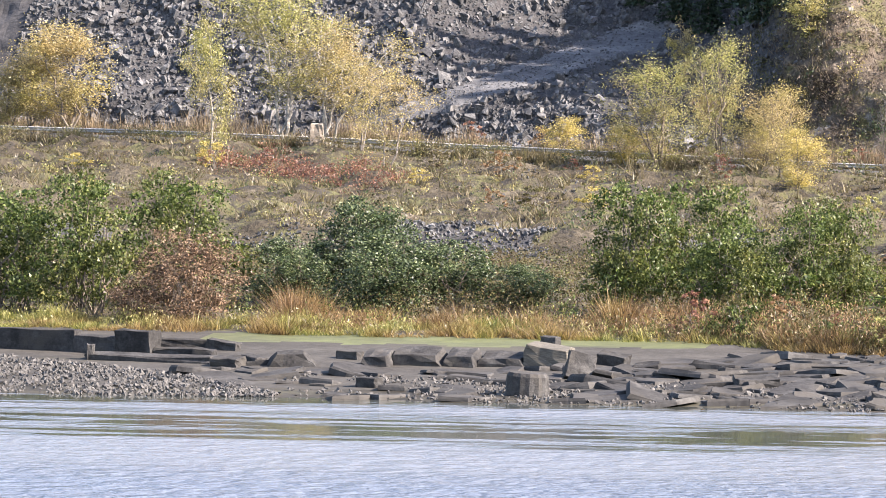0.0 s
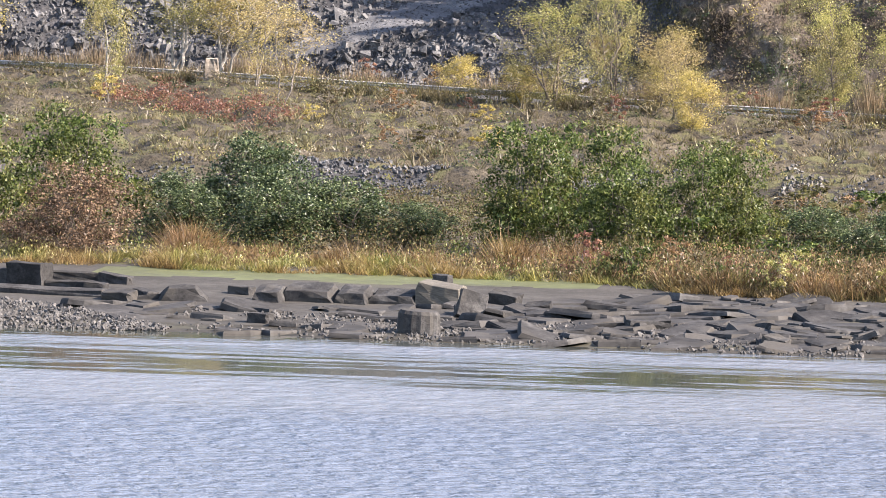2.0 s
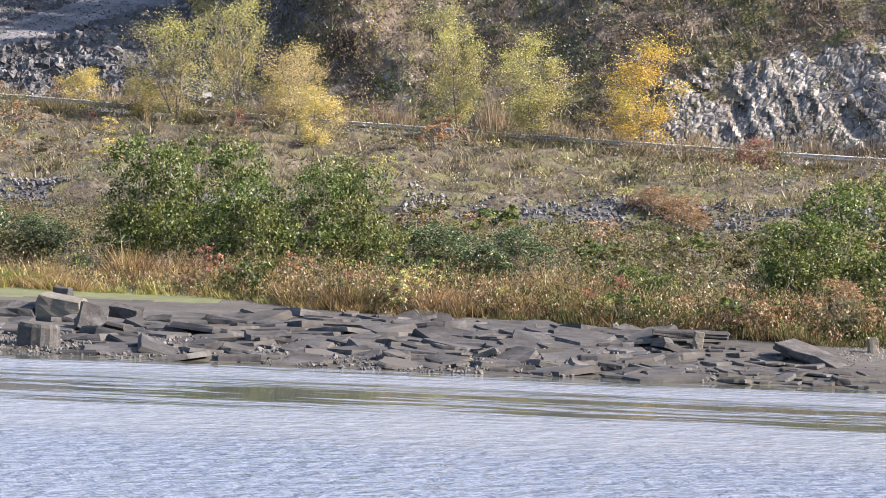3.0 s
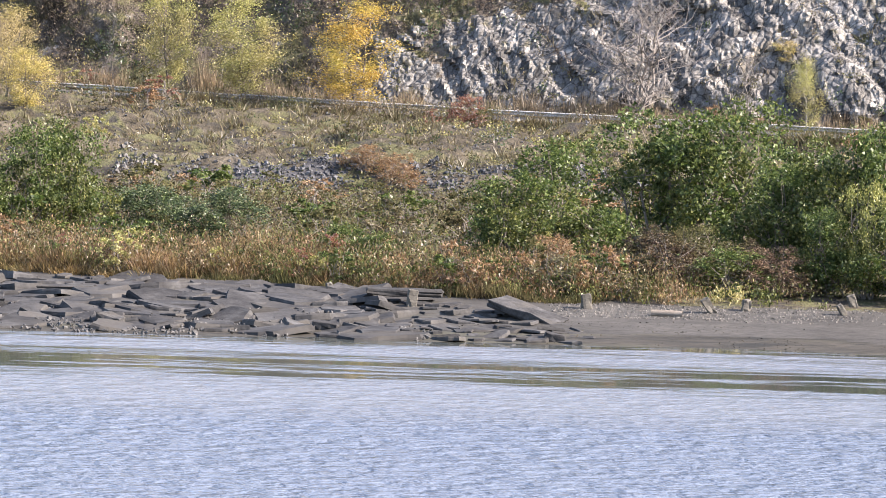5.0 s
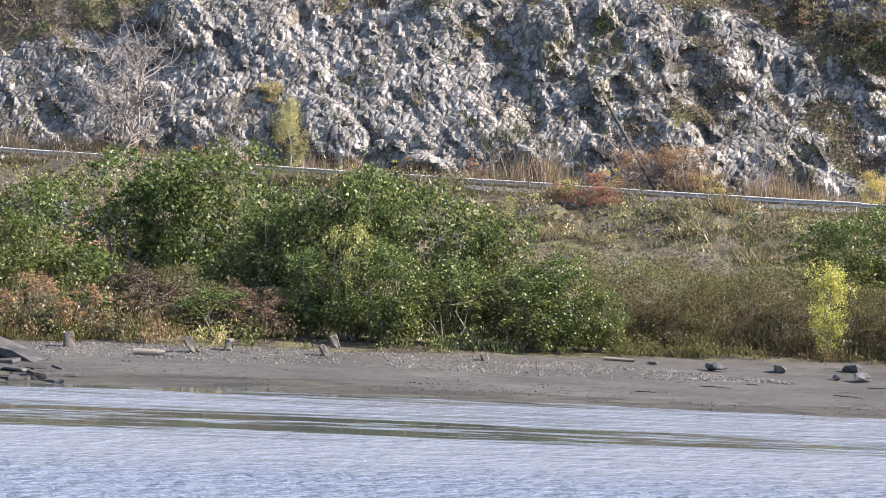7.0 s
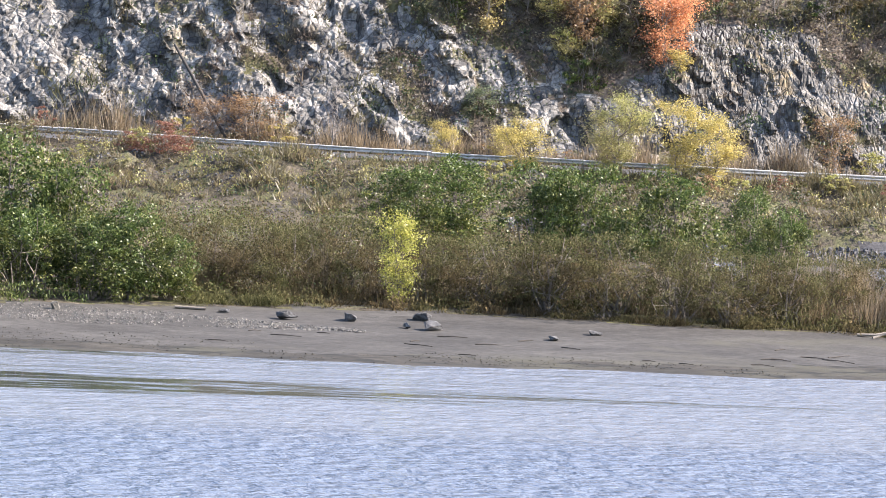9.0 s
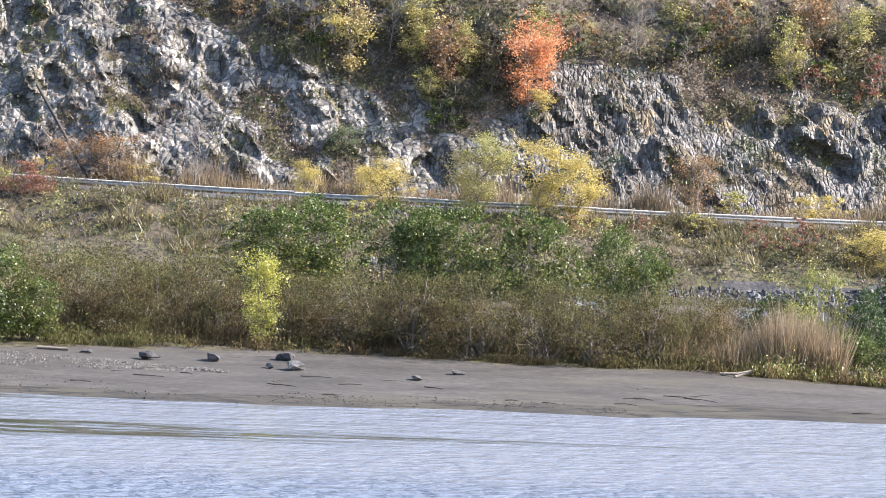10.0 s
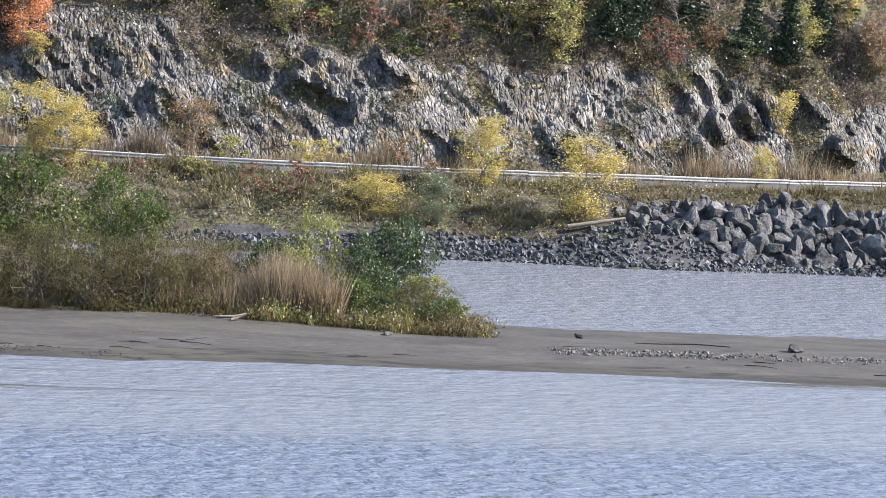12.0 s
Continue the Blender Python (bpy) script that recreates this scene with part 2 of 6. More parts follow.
M_ROCK = surface("cliff_rock", [(0.3, (0.09, 0.087, 0.082)), (0.45, (0.15, 0.145, 0.136)), (0.57, (0.2, 0.193, 0.182)), (0.72, (0.3, 0.29, 0.273))], 0.45, 4.0, rough=0.88, bump=0.85, bump_scale=4.0, patch=(0.2, 0.175, 0.135), patch_scale=0.28, patch_at=(0.6, 0.68), cracks=((0.3, 0.6, 0.2), (1.1, 1.1, 0.5)), bump_far=0.22, patch_2=(0.105, 0.096, 0.066), patch_2_scale=0.7, patch_2_at=(0.57, 0.66))
M_SLATE = surface("slate_rock", [(0.3, (0.065, 0.063, 0.059)), (0.45, (0.115, 0.111, 0.105)), (0.58, (0.17, 0.164, 0.155)), (0.73, (0.29, 0.28, 0.264))], 0.5, 4.0, rough=0.85, bump=0.85, bump_scale=4.0, patch=(0.15, 0.12, 0.075), patch_scale=0.4, patch_at=(0.54, 0.64), cracks=((0.1, 0.7, 0.1), (2.2, 1.2, 0.4)), bump_far=0.22, patch_2=(0.12, 0.11, 0.07), patch_2_scale=0.9, patch_2_at=(0.59, 0.67))
M_HILL = surface("hillside_soil", [(0.3, (0.04, 0.034, 0.028)), (0.5, (0.09, 0.075, 0.06)), (0.7, (0.17, 0.145, 0.115))], 0.6, 3.0, rough=0.95, bump=0.8, bump_scale=2.5, spec=0.1, bump_far=0.3, patch=(0.1, 0.095, 0.048), patch_scale=0.4, patch_at=(0.5, 0.6), patch_2=(0.17, 0.165, 0.155), patch_2_scale=0.5, patch_2_at=(0.6, 0.66))
M_TALUS = surface("talus_ground", [(0.3, (0.025, 0.025, 0.027)), (0.7, (0.065, 0.064, 0.065))], 0.5, 4.0, rough=0.9, bump=0.8, bump_scale=2.5)
M_TRACK = surface("track_gravel", [(0.3, (0.06, 0.062, 0.066)), (0.5, (0.1, 0.102, 0.106)), (0.7, (0.16, 0.16, 0.162))], 0.5, 5.0, rough=0.9, bump=0.6, bump_scale=3.5, stretch=(0.6, 1, 1.6))
M_STONE = surface("grey_stone", [(0.25, (0.028, 0.03, 0.033)), (0.5, (0.072, 0.074, 0.077)), (0.75, (0.23, 0.228, 0.225))], 0.7, 6.0, rough=0.85, bump=0.7)
M_BOULDER = surface("boulder_stone", [(0.25, (0.04, 0.041, 0.043)), (0.5, (0.095, 0.095, 0.094)), (0.75, (0.26, 0.255, 0.245))], 1.3, 5.0, rough=0.85, bump=1.0, bump_scale=5.0, bump_far=0.35, vary=0.22)
M_PEBBLE = surface("pebbles", [(0.25, (0.04, 0.04, 0.039)), (0.5, (0.077, 0.075, 0.072)), (0.75, (0.155, 0.15, 0.14))], 1.9, 9.0, rough=0.8, bump=0.3)
M_PALE_PEBBLE = surface("pale_pebbles", [(0.25, (0.07, 0.067, 0.06)), (0.5, (0.13, 0.123, 0.11)), (0.75, (0.24, 0.226, 0.2))], 1.9, 9.0, rough=0.8, bump=0.3)
M_CONCRETE = surface("muddy_concrete", [(0.3, (0.022, 0.022, 0.022)), (0.5, (0.042, 0.0415, 0.041)), (0.7, (0.078, 0.077, 0.074))], 0.9, 7.0, rough=0.88, bump=0.35, bump_scale=6.0, spec=0.12, patch=(0.055, 0.052, 0.047), patch_scale=0.6, patch_at=(0.5, 0.65), vary=0.22)
M_CONCRETE_PALE = surface("pale_concrete", [(0.3, (0.07, 0.065, 0.054)), (0.7, (0.13, 0.12, 0.1))], 0.9, 7.0, rough=0.88, bump=0.3, stretch=(0.3, 1, 2))
M_WOOD = surface("weathered_wood", [(0.3, (0.12, 0.1, 0.08)), (0.7, (0.26, 0.23, 0.19))], 1.2, 9.0, rough=0.85, bump=0.3, stretch=(0.3, 3, 3))
M_STEEL = surface("galvanised_steel", [(0.3, (0.26, 0.255, 0.24)), (0.7, (0.42, 0.41, 0.39))], 0.6, 5.0, rough=0.5, bump=0.05, patch=(0.4, 0.34, 0.27), patch_scale=0.35, patch_at=(0.6, 0.75))
M_BARK = surface("grey_bark", [(0.3, (0.09, 0.075, 0.06)), (0.7, (0.2, 0.17, 0.14))], 2.0, 9.0, rough=0.9, bump=0.4)
M_DARK_WOOD = surface("wet_wood", [(0.3, (0.03, 0.026, 0.022)), (0.7, (0.07, 0.06, 0.05))], 1.2, 9.0, rough=0.8, bump=0.3)
M_BIRCH = surface("birch_bark", [(0.3, (0.15, 0.135, 0.115)), (0.5, (0.25, 0.235, 0.205)), (0.7, (0.36, 0.34, 0.3))], 2.0, 9.0, rough=0.8, bump=0.2, stretch=(1, 1, 3))
M_TWIG = surface("grey_twigs", [(0.3, (0.13, 0.115, 0.1)), (0.7, (0.24, 0.215, 0.19))], 2.0, 9.0, rough=0.9, bump=0.2)

GREEN = [(0.0, (0.022, 0.04, 0.011)), (0.5, (0.062, 0.097, 0.022)), (0.85, (0.11, 0.145, 0.042)), (1.0, (0.15, 0.19, 0.07))]
GREEN_2 = [(0.0, (0.026, 0.038, 0.011)), (0.5, (0.078, 0.095, 0.024)), (0.85, (0.14, 0.15, 0.046)), (1.0, (0.23, 0.22, 0.08))]
RUSSET = [(0.0, (0.07, 0.042, 0.022)), (0.5, (0.17, 0.102, 0.05)), (1.0, (0.3, 0.205, 0.11))]
STRAW = [(0.0, (0.075, 0.048, 0.02)), (0.5, (0.2, 0.133, 0.052)), (1.0, (0.4, 0.3, 0.13))]
SEDGE = [(0.0, (0.06, 0.08, 0.018)), (0.5, (0.17, 0.195, 0.045)), (1.0, (0.38, 0.36, 0.12))]
M_LEAF = {
    "alder": leaf_mat("alder_leaves", GREEN, 0.02, 0.35, alt=GREEN_2),
    "pale": leaf_mat("pale_alder_leaves", [(0.0, (0.012, 0.024, 0.01)), (0.6, (0.05, 0.08, 0.03)), (0.85, (0.11, 0.15, 0.065)), (1.0, (0.24, 0.28, 0.15))], 0.035, 0.3),
    "dark": leaf_mat("dark_leaves", [(0.0, (0.02, 0.035, 0.015)), (0.7, (0.05, 0.085, 0.03)), (1.0, (0.1, 0.135, 0.05))], 0.03),
    "gold": leaf_mat("gold_leaves", [(0.0, (0.17, 0.135, 0.055)), (0.5, (0.36, 0.29, 0.125)), (1.0, (0.56, 0.48, 0.26))], 0.03, 0.5, [(0.0, (0.2, 0.18, 0.05)), (1.0, (0.5, 0.44, 0.15))]),
    "yellow": leaf_mat("yellow_leaves", [(0.0, (0.21, 0.18, 0.045)), (0.5, (0.45, 0.38, 0.11)), (1.0, (0.62, 0.53, 0.22))], 0.03, 0.5),
    "lime": leaf_mat("yellow_green_leaves", [(0.0, (0.13, 0.14, 0.04)), (0.5, (0.28, 0.285, 0.09)), (1.0, (0.48, 0.46, 0.19))], 0.03, 0.5, [(0.0, (0.16, 0.14, 0.045)), (1.0, (0.46, 0.41, 0.19))]),
    "bright": leaf_mat("bright_yellow_leaves", [(0.0, (0.16, 0.18, 0.03)), (0.5, (0.34, 0.35, 0.07)), (1.0, (0.47, 0.45, 0.13))], 0.03, 0.5),
    "amber": leaf_mat("amber_leaves", [(0.0, (0.26, 0.16, 0.03)), (0.5, (0.48, 0.32, 0.06)), (1.0, (0.58, 0.45, 0.12))], 0.03, 0.5, [(0.0, (0.22, 0.2, 0.04)), (1.0, (0.5, 0.42, 0.1))]),
    "orange": leaf_mat("orange_leaves", [(0.0, (0.11, 0.062, 0.032)), (0.5, (0.22, 0.135, 0.068)), (1.0, (0.36, 0.255, 0.14))], 0.03, 0.5),
    "maple": leaf_mat("maple_leaves", [(0.0, (0.32, 0.12, 0.06)), (0.5, (0.55, 0.25, 0.12)), (1.0, (0.66, 0.38, 0.2))], 0.03, 0.5),
    "red": leaf_mat("red_leaves", [(0.0, (0.1, 0.045, 0.036)), (0.5, (0.2, 0.09, 0.066)), (1.0, (0.3, 0.17, 0.1))], 0.03),
    "russet": leaf_mat("russet_leaves", RUSSET, 0.03, alt=[(0.0, (0.08, 0.06, 0.03)), (1.0, (0.26, 0.22, 0.12))]),
    "olive": leaf_mat("olive_leaves", [(0.0, (0.034, 0.037, 0.016)), (0.5, (0.09, 0.092, 0.042)), (1.0, (0.165, 0.16, 0.082))], 0.0, 0.4, alt=[(0.0, (0.042, 0.033, 0.02)), (1.0, (0.16, 0.126, 0.072))]),
    "teal": leaf_mat("grey_green_leaves", [(0.0, (0.06, 0.08, 0.04)), (0.5, (0.13, 0.165, 0.09)), (1.0, (0.2, 0.23, 0.13))], 0.04),
    "conifer": leaf_mat("conifer_needles", [(0.0, (0.014, 0.028, 0.016)), (1.0, (0.04, 0.065, 0.035))], 0.03, 0.15),
    "brush": leaf_mat("brush_leaves", [(0.0, (0.05, 0.04, 0.035)), (0.5, (0.12, 0.096, 0.08)), (1.0, (0.21, 0.175, 0.135))], 0.02, alt=[(0.0, (0.045, 0.05, 0.026)), (1.0, (0.15, 0.15, 0.078))], alt_scale=0.25),
    "herb": leaf_mat("herb_leaves", [(0.0, (0.08, 0.1, 0.025)), (0.5, (0.18, 0.2, 0.055)), (1.0, (0.34, 0.33, 0.11))], 0.03, 0.4),
    "twiggy": leaf_mat("brown_twig_leaves", [(0.0, (0.055, 0.038, 0.027)), (0.5, (0.135, 0.09, 0.06)), (1.0, (0.26, 0.185, 0.125))], 0.02, 0.25),
    "bramble": leaf_mat("bramble_leaves", [(0.0, (0.028, 0.019, 0.013)), (0.5, (0.068, 0.046, 0.031)), (1.0, (0.14, 0.105, 0.068))], 0.02, 0.25, alt=[(0.0, (0.028, 0.032, 0.013)), (1.0, (0.11, 0.105, 0.045))], alt_scale=0.4),
    "sedge": leaf_mat("sedge_blades", SEDGE, 0.03, alt=STRAW),
    "straw": leaf_mat("straw_blades", STRAW, 0.03, alt=RUSSET),
    "reed": leaf_mat("reed_blades", [(0.0, (0.09, 0.068, 0.042)), (0.5, (0.2, 0.155, 0.1)), (1.0, (0.38, 0.31, 0.21))], 0.03, alt=[(0.0, (0.1, 0.078, 0.048)), (1.0, (0.33, 0.265, 0.18))]),
    "dry": leaf_mat("dry_grass", [(0.0, (0.07, 0.057, 0.032)), (0.4, (0.145, 0.118, 0.068)), (0.8, (0.23, 0.195, 0.115)), (1.0, (0.11, 0.12, 0.045))], 0.03, alt=[(0.0, (0.06, 0.056, 0.03)), (1.0, (0.18, 0.158, 0.085))], alt_scale=0.15),
    "scrub": leaf_mat("scrub_leaves", [(0.0, (0.07, 0.055, 0.04)), (0.4, (0.15, 0.12, 0.08)), (0.8, (0.21, 0.175, 0.11)), (1.0, (0.1, 0.12, 0.045))], 0.03, alt=[(0.0, (0.06, 0.065, 0.025)), (1.0, (0.18, 0.18, 0.07))], alt_scale=0.15),
}


# ---- mesh helpers ----
rng = np.random.default_rng(7)


def mesh_of(name, verts, faces, mats, index=None, flat=True):
    """A mesh from an array of points and an array of faces that all have the same number of corners."""
    verts, faces = np.asarray(verts, np.float32), np.asarray(faces, np.int32)
    me = bpy.data.meshes.new(name)
    k = faces.shape[1]
    me.vertices.add(len(verts))
    me.vertices.foreach_set("co", verts.ravel())
    me.loops.add(faces.size)
    me.loops.foreach_set("vertex_index", faces.ravel())
    me.polygons.add(len(faces))
    me.polygons.foreach_set("loop_start", np.arange(0, faces.size, k, dtype=np.int32))
    if index is not None:
        me.polygons.foreach_set("material_index", np.asarray(index, np.int32))
    me.polygons.foreach_set("use_smooth", np.full(len(faces), not flat))
    for m in (mats if isinstance(mats, (list, tuple)) else [mats]):
        me.materials.append(m)
    me.update(calc_edges=True)
    return me


def bm_mesh(name, bm, mat):
    me = bpy.data.meshes.new(name)
    bm.to_mesh(me)
    bm.free()
    me.materials.append(mat)
    return me


def child(name, me, parent, label=""):
    ob = new(name, me)
    ob.parent = parent
    return tagged(ob, label)


def grid_faces(rows, cols):
    i = np.arange((rows - 1) * (cols - 1))
    r, c = i // (cols - 1), i % (cols - 1)
    a = r * cols + c
    return np.stack([a, a + 1, a + cols + 1, a + cols], 1)


def hash01(i, j, seed):
    v = np.sin(i * 127.1 + j * 311.7 + seed * 74.7) * 43758.5453
    return v - np.floor(v)


def value_noise(u, v, seed=0):
    """Smooth noise between 0 and 1 on a unit lattice."""
    i, j = np.floor(u), np.floor(v)
    f, g = u - i, v - j
    f, g = f * f * (3 - 2 * f), g * g * (3 - 2 * g)
    a, b = hash01(i, j, seed), hash01(i + 1, j, seed)
    c, d = hash01(i, j + 1, seed), hash01(i + 1, j + 1, seed)
    return (a * (1 - f) + b * f) * (1 - g) + (c * (1 - f) + d * f) * g


def fractal(u, v, seed=0, octaves=4):
    total, amp, out = 0.0, 1.0, 0.0
    for k in range(octaves):
        out = out + amp * value_noise(u * 2**k, v * 2**k, seed + k)
        total, amp = total + amp, amp * 0.55
    return out / total


def crags(u, v, seed, tilt=0.9):
    """Broken blocks: each cell of a jittered lattice is one tilted plane, with a step to its neighbours."""
    i0, j0 = np.floor(u), np.floor(v)
    total, out = np.full(u.shape, 1e-12), np.zeros(u.shape)
    for di in (-1, 0, 1):
        for dj in (-1, 0, 1):
            i, j = i0 + di, j0 + dj
            du, dv = u - (i + hash01(i, j, seed)), v - (j + hash01(i, j, seed + 1))
            gap = np.sqrt(du * du + dv * dv) + 0.35 * np.maximum(np.abs(du), np.abs(dv))
            block = 1.5 * hash01(i, j, seed + 2) ** 2 - 0.5 + tilt * (du * (hash01(i, j, seed + 3) - 0.5) + dv * (hash01(i, j, seed + 4) - 0.2))
            weight = np.exp(-80 * gap)
            out, total = out + weight * block, total + weight
    return out / total


# ---- the lie of the land ----
VEG_X = [-80, -47, -33, -27, -16, -5, 11, 23, 33, 47, 60, 68]
VEG_Y = [247, 245, 245, 238, 237, 230, 229, 233, 235, 232, 232, 229]
RAIL_X = [-125, -91, -76, -36, 0, 44, 77, 100, 119, 150]
RAIL_Y = [372, 363, 357, 343, 330, 315, 312, 313, 317, 325]
RAIL_Z = [8.0, 7.6, 7.4, 6.3, 5.7, 5.3, 5.1, 5.12, 5.32, 5.5]


def smooth(x, xs, ys, r=4.0):
    """A softened broken line."""
    return sum(np.interp(x + d * r, xs, ys) for d in (-1.5, -0.75, 0, 0.75, 1.5)) / 5


def veg_y(x):
    return smooth(x, VEG_X, VEG_Y, 2.0)


def rail_y(x):
    return smooth(x, RAIL_X, RAIL_Y, 8.0)


def rail_z(x):
    return smooth(x, RAIL_X, RAIL_Z, 8.0)


def shore_y(x):
    return 217 + 0.7 * np.sin(x * 0.11 + 1) + 0.35 * np.sin(x * 0.37)


def toe_y(x):
    return np.interp(x, [-120, -60, 20, 60, 100, 150], [309, 306, 304, 300.5, 299.5, 303]) + 0.6 * np.sin(x * 0.3)


def ground_z(x, y):
    """The height of the ground without its small bumps."""
    x, y = np.broadcast_arrays(np.asarray(x, float), np.asarray(y, float))
    sh, ve, to, ra = shore_y(x), veg_y(x), toe_y(x), rail_y(x)
    k = np.clip((x - 52) / 14, 0, 1)
    k = k * k * (3 - 2 * k)
    back = np.interp(x, [50, 68, 95, 130, 160], [262, 246, 246.5, 236, 222])
    z_mid = 1.25 * (1 - k) - 1.2 * k
    road = rail_z(x) - 0.8
    knots = [np.full_like(x, -9000), np.full_like(x, 3), np.full_like(x, 34), np.full_like(x, 60), sh - 12, sh, ve, ve + (back - ve) * 0.7 * k + 6 * (1 - k), back + 6 + 0 * ve, to - 1.2, to + 3.5, ra - 1.6, ra - 0.8, ra + 40, np.full_like(x, 9000)]
    vals = [16.3 + 0 * x, 16.3 + 0 * x, -1 + 0 * x, -3 + 0 * x, -0.8 + 0 * x, 0 * x, 0.9 - 0.35 * k, 1.1 * (1 - k) + 0.35 * k, z_mid, 1.2 * (1 - k) - 0.25 * k, 2.9 - 0.9 * k, road - 0.15, road, road, road]
    z = vals[0] * 1.0
    for i in range(len(knots) - 1):
        a, b = knots[i], knots[i + 1]
        f = np.clip((y - a) / np.maximum(b - a, 1e-6), 0, 1)
        z = np.where(y >= a, vals[i] + f * (vals[i + 1] - vals[i]), z)
    return z


def bumps(x, y):
    """Lumps of the bank and ripples of the mud."""
    k = np.clip((y - veg_y(x)) / 8, 0, 1)
    road = np.clip((rail_y(x) - 1.0 - y) / 2, 0, 1)
    bank = np.clip((y - toe_y(x)) / 6, 0, 1) * road
    return (fractal(x / 3.0, y / 3.0, 3) - 0.5) * (0.12 + 0.3 * k * road + 1.7 * bank) * np.where(y > rail_y(x) - 1.0, 0.1, 1) + (fractal(x / 11, y / 9, 9) - 0.5) * 1.8 * bank + (fractal(x / 0.9, y / 0.9, 13, 2) - 0.5) * 0.9 * bank


def land(x, y):
    return ground_z(x, y) + bumps(x, y)


xs = np.concatenate([[-1500, -800, -400, -250, -180], np.arange(-140, 165.1, 1.05), [200, 260, 400, 800, 1500]])
ys = np.concatenate([[-1500, -600, -200, -60, -10, 3, 12, 22, 34, 60, 120, 180, 205], np.arange(212, 252, 0.55), np.arange(252, 296, 1.1), np.arange(296, 375, 0.8), [390, 430, 600, 1000, 2500]])
gx, gy = np.meshgrid(xs, ys)
gz = land(gx, gy)
gf = grid_faces(len(ys), len(xs))
fx, fy = gx.ravel()[gf].mean(1), gy.ravel()[gf].mean(1)
edge = fy + (fractal(fx / 2.5, fy / 2.5, 21) - 0.5) * 3.0
zone = np.where(edge < veg_y(fx) + np.where(fx > 66, 40, 0.5), 0, 1)
wet = fy < shore_y(fx) + 1.2 + 4.0 * fractal(fx / 9, fy / 2, 23)
zone = np.where(wet & (zone == 0), 4, zone)
algae = (fx > -58) & (fx < -33) & (edge > 241.3) & (edge < 245)
zone = np.where(algae & (zone == 0), 2, zone)
rocky = ((fx < 22) | (fx > 72)) & (fy > toe_y(fx) + np.where(fx > 50, -1, 0.8)) & (fy < toe_y(fx) + np.where(fx > 98, 9.5, np.where(fx > 50, 2.4, 4 * (fractal(fx / 7, fy / 7, 15, 3) > 0.57))))
zone = np.where(rocky, 3, zone)
ground = tagged(new("ground", mesh_of("ground", np.stack([gx, gy, gz], -1).reshape(-1, 3), gf, [M_MUD, M_SOIL, M_ALGAE, M_TALUS, M_WET], zone, flat=False)),
                "muddy river shore rising to a weedy brown bank", "ground", kind="structure")

wx, wy = np.meshgrid([-2500, -150, 0, 150, 2500], [34, 120, 200, 260, 330])
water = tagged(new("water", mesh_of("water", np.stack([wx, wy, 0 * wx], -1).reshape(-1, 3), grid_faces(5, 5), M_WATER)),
               "rippled grey-blue river water reflecting the sky", "river", kind="structure")

rx = np.arange(-140, 165, 2.5)
rv = np.concatenate([np.stack([rx, rail_y(rx) + o, rail_z(rx) - 0.755], -1) for o in (0.9, 4.6, 8.6)])
road = tagged(new("road", mesh_of("road", rv, grid_faces(3, len(rx)), M_ASPHALT, flat=False)),
              "grey asphalt road along the foot of the cliff", "road", kind="structure")


# the rock face and the talus slope behind the road
def slope_share(x):
    """0 on the talus slope, 1 on the rock face."""
    k = np.clip((x + 36) / 18, 0, 1)
    return k * k * (3 - 2 * k)


TOP_X = [-24, -18, -15, -6, 0, 8, 38, 42, 50, 57, 62, 66, 75, 85, 93, 104, 112, 120, 150]
TOP_H = [-1, 1, 6, 6.5, 9, 13, 12.5, 11.5, 8.5, 5.0, 4.0, 9, 9, 7.5, 6.5, 7.6, 7.2, 5.6, 5]


def rock_top(x):
    """How high above the road the bare rock ends and the brush begins."""
    return smooth(x, TOP_X, TOP_H, 1.0)


def rockiness(x, h):
    """1 on bare rock, 0 in the brush round it."""
    edge = rock_top(x) - h + 4.0 * (fractal(x / 4, h / 4, 81, 5) - 0.42)
    k = np.clip(edge / 1.2 + 0.5, 0, 1)
    outcrop = np.clip((fractal(x / 3.2, h / 2.2, 87, 4) - 0.6) * 9, 0, 1) * (x > -20) * (x < 60)
    weedy = np.clip((fractal(x / 3.0 + 9, h / 2.4 + 0.12 * x, 89, 5) - np.interp(x, [20, 40, 70], [0.65, 0.6, 0.565])) * 12, 0, 1)
    return np.maximum(k * (1 - 0.85 * weedy), 0.55 * outcrop)


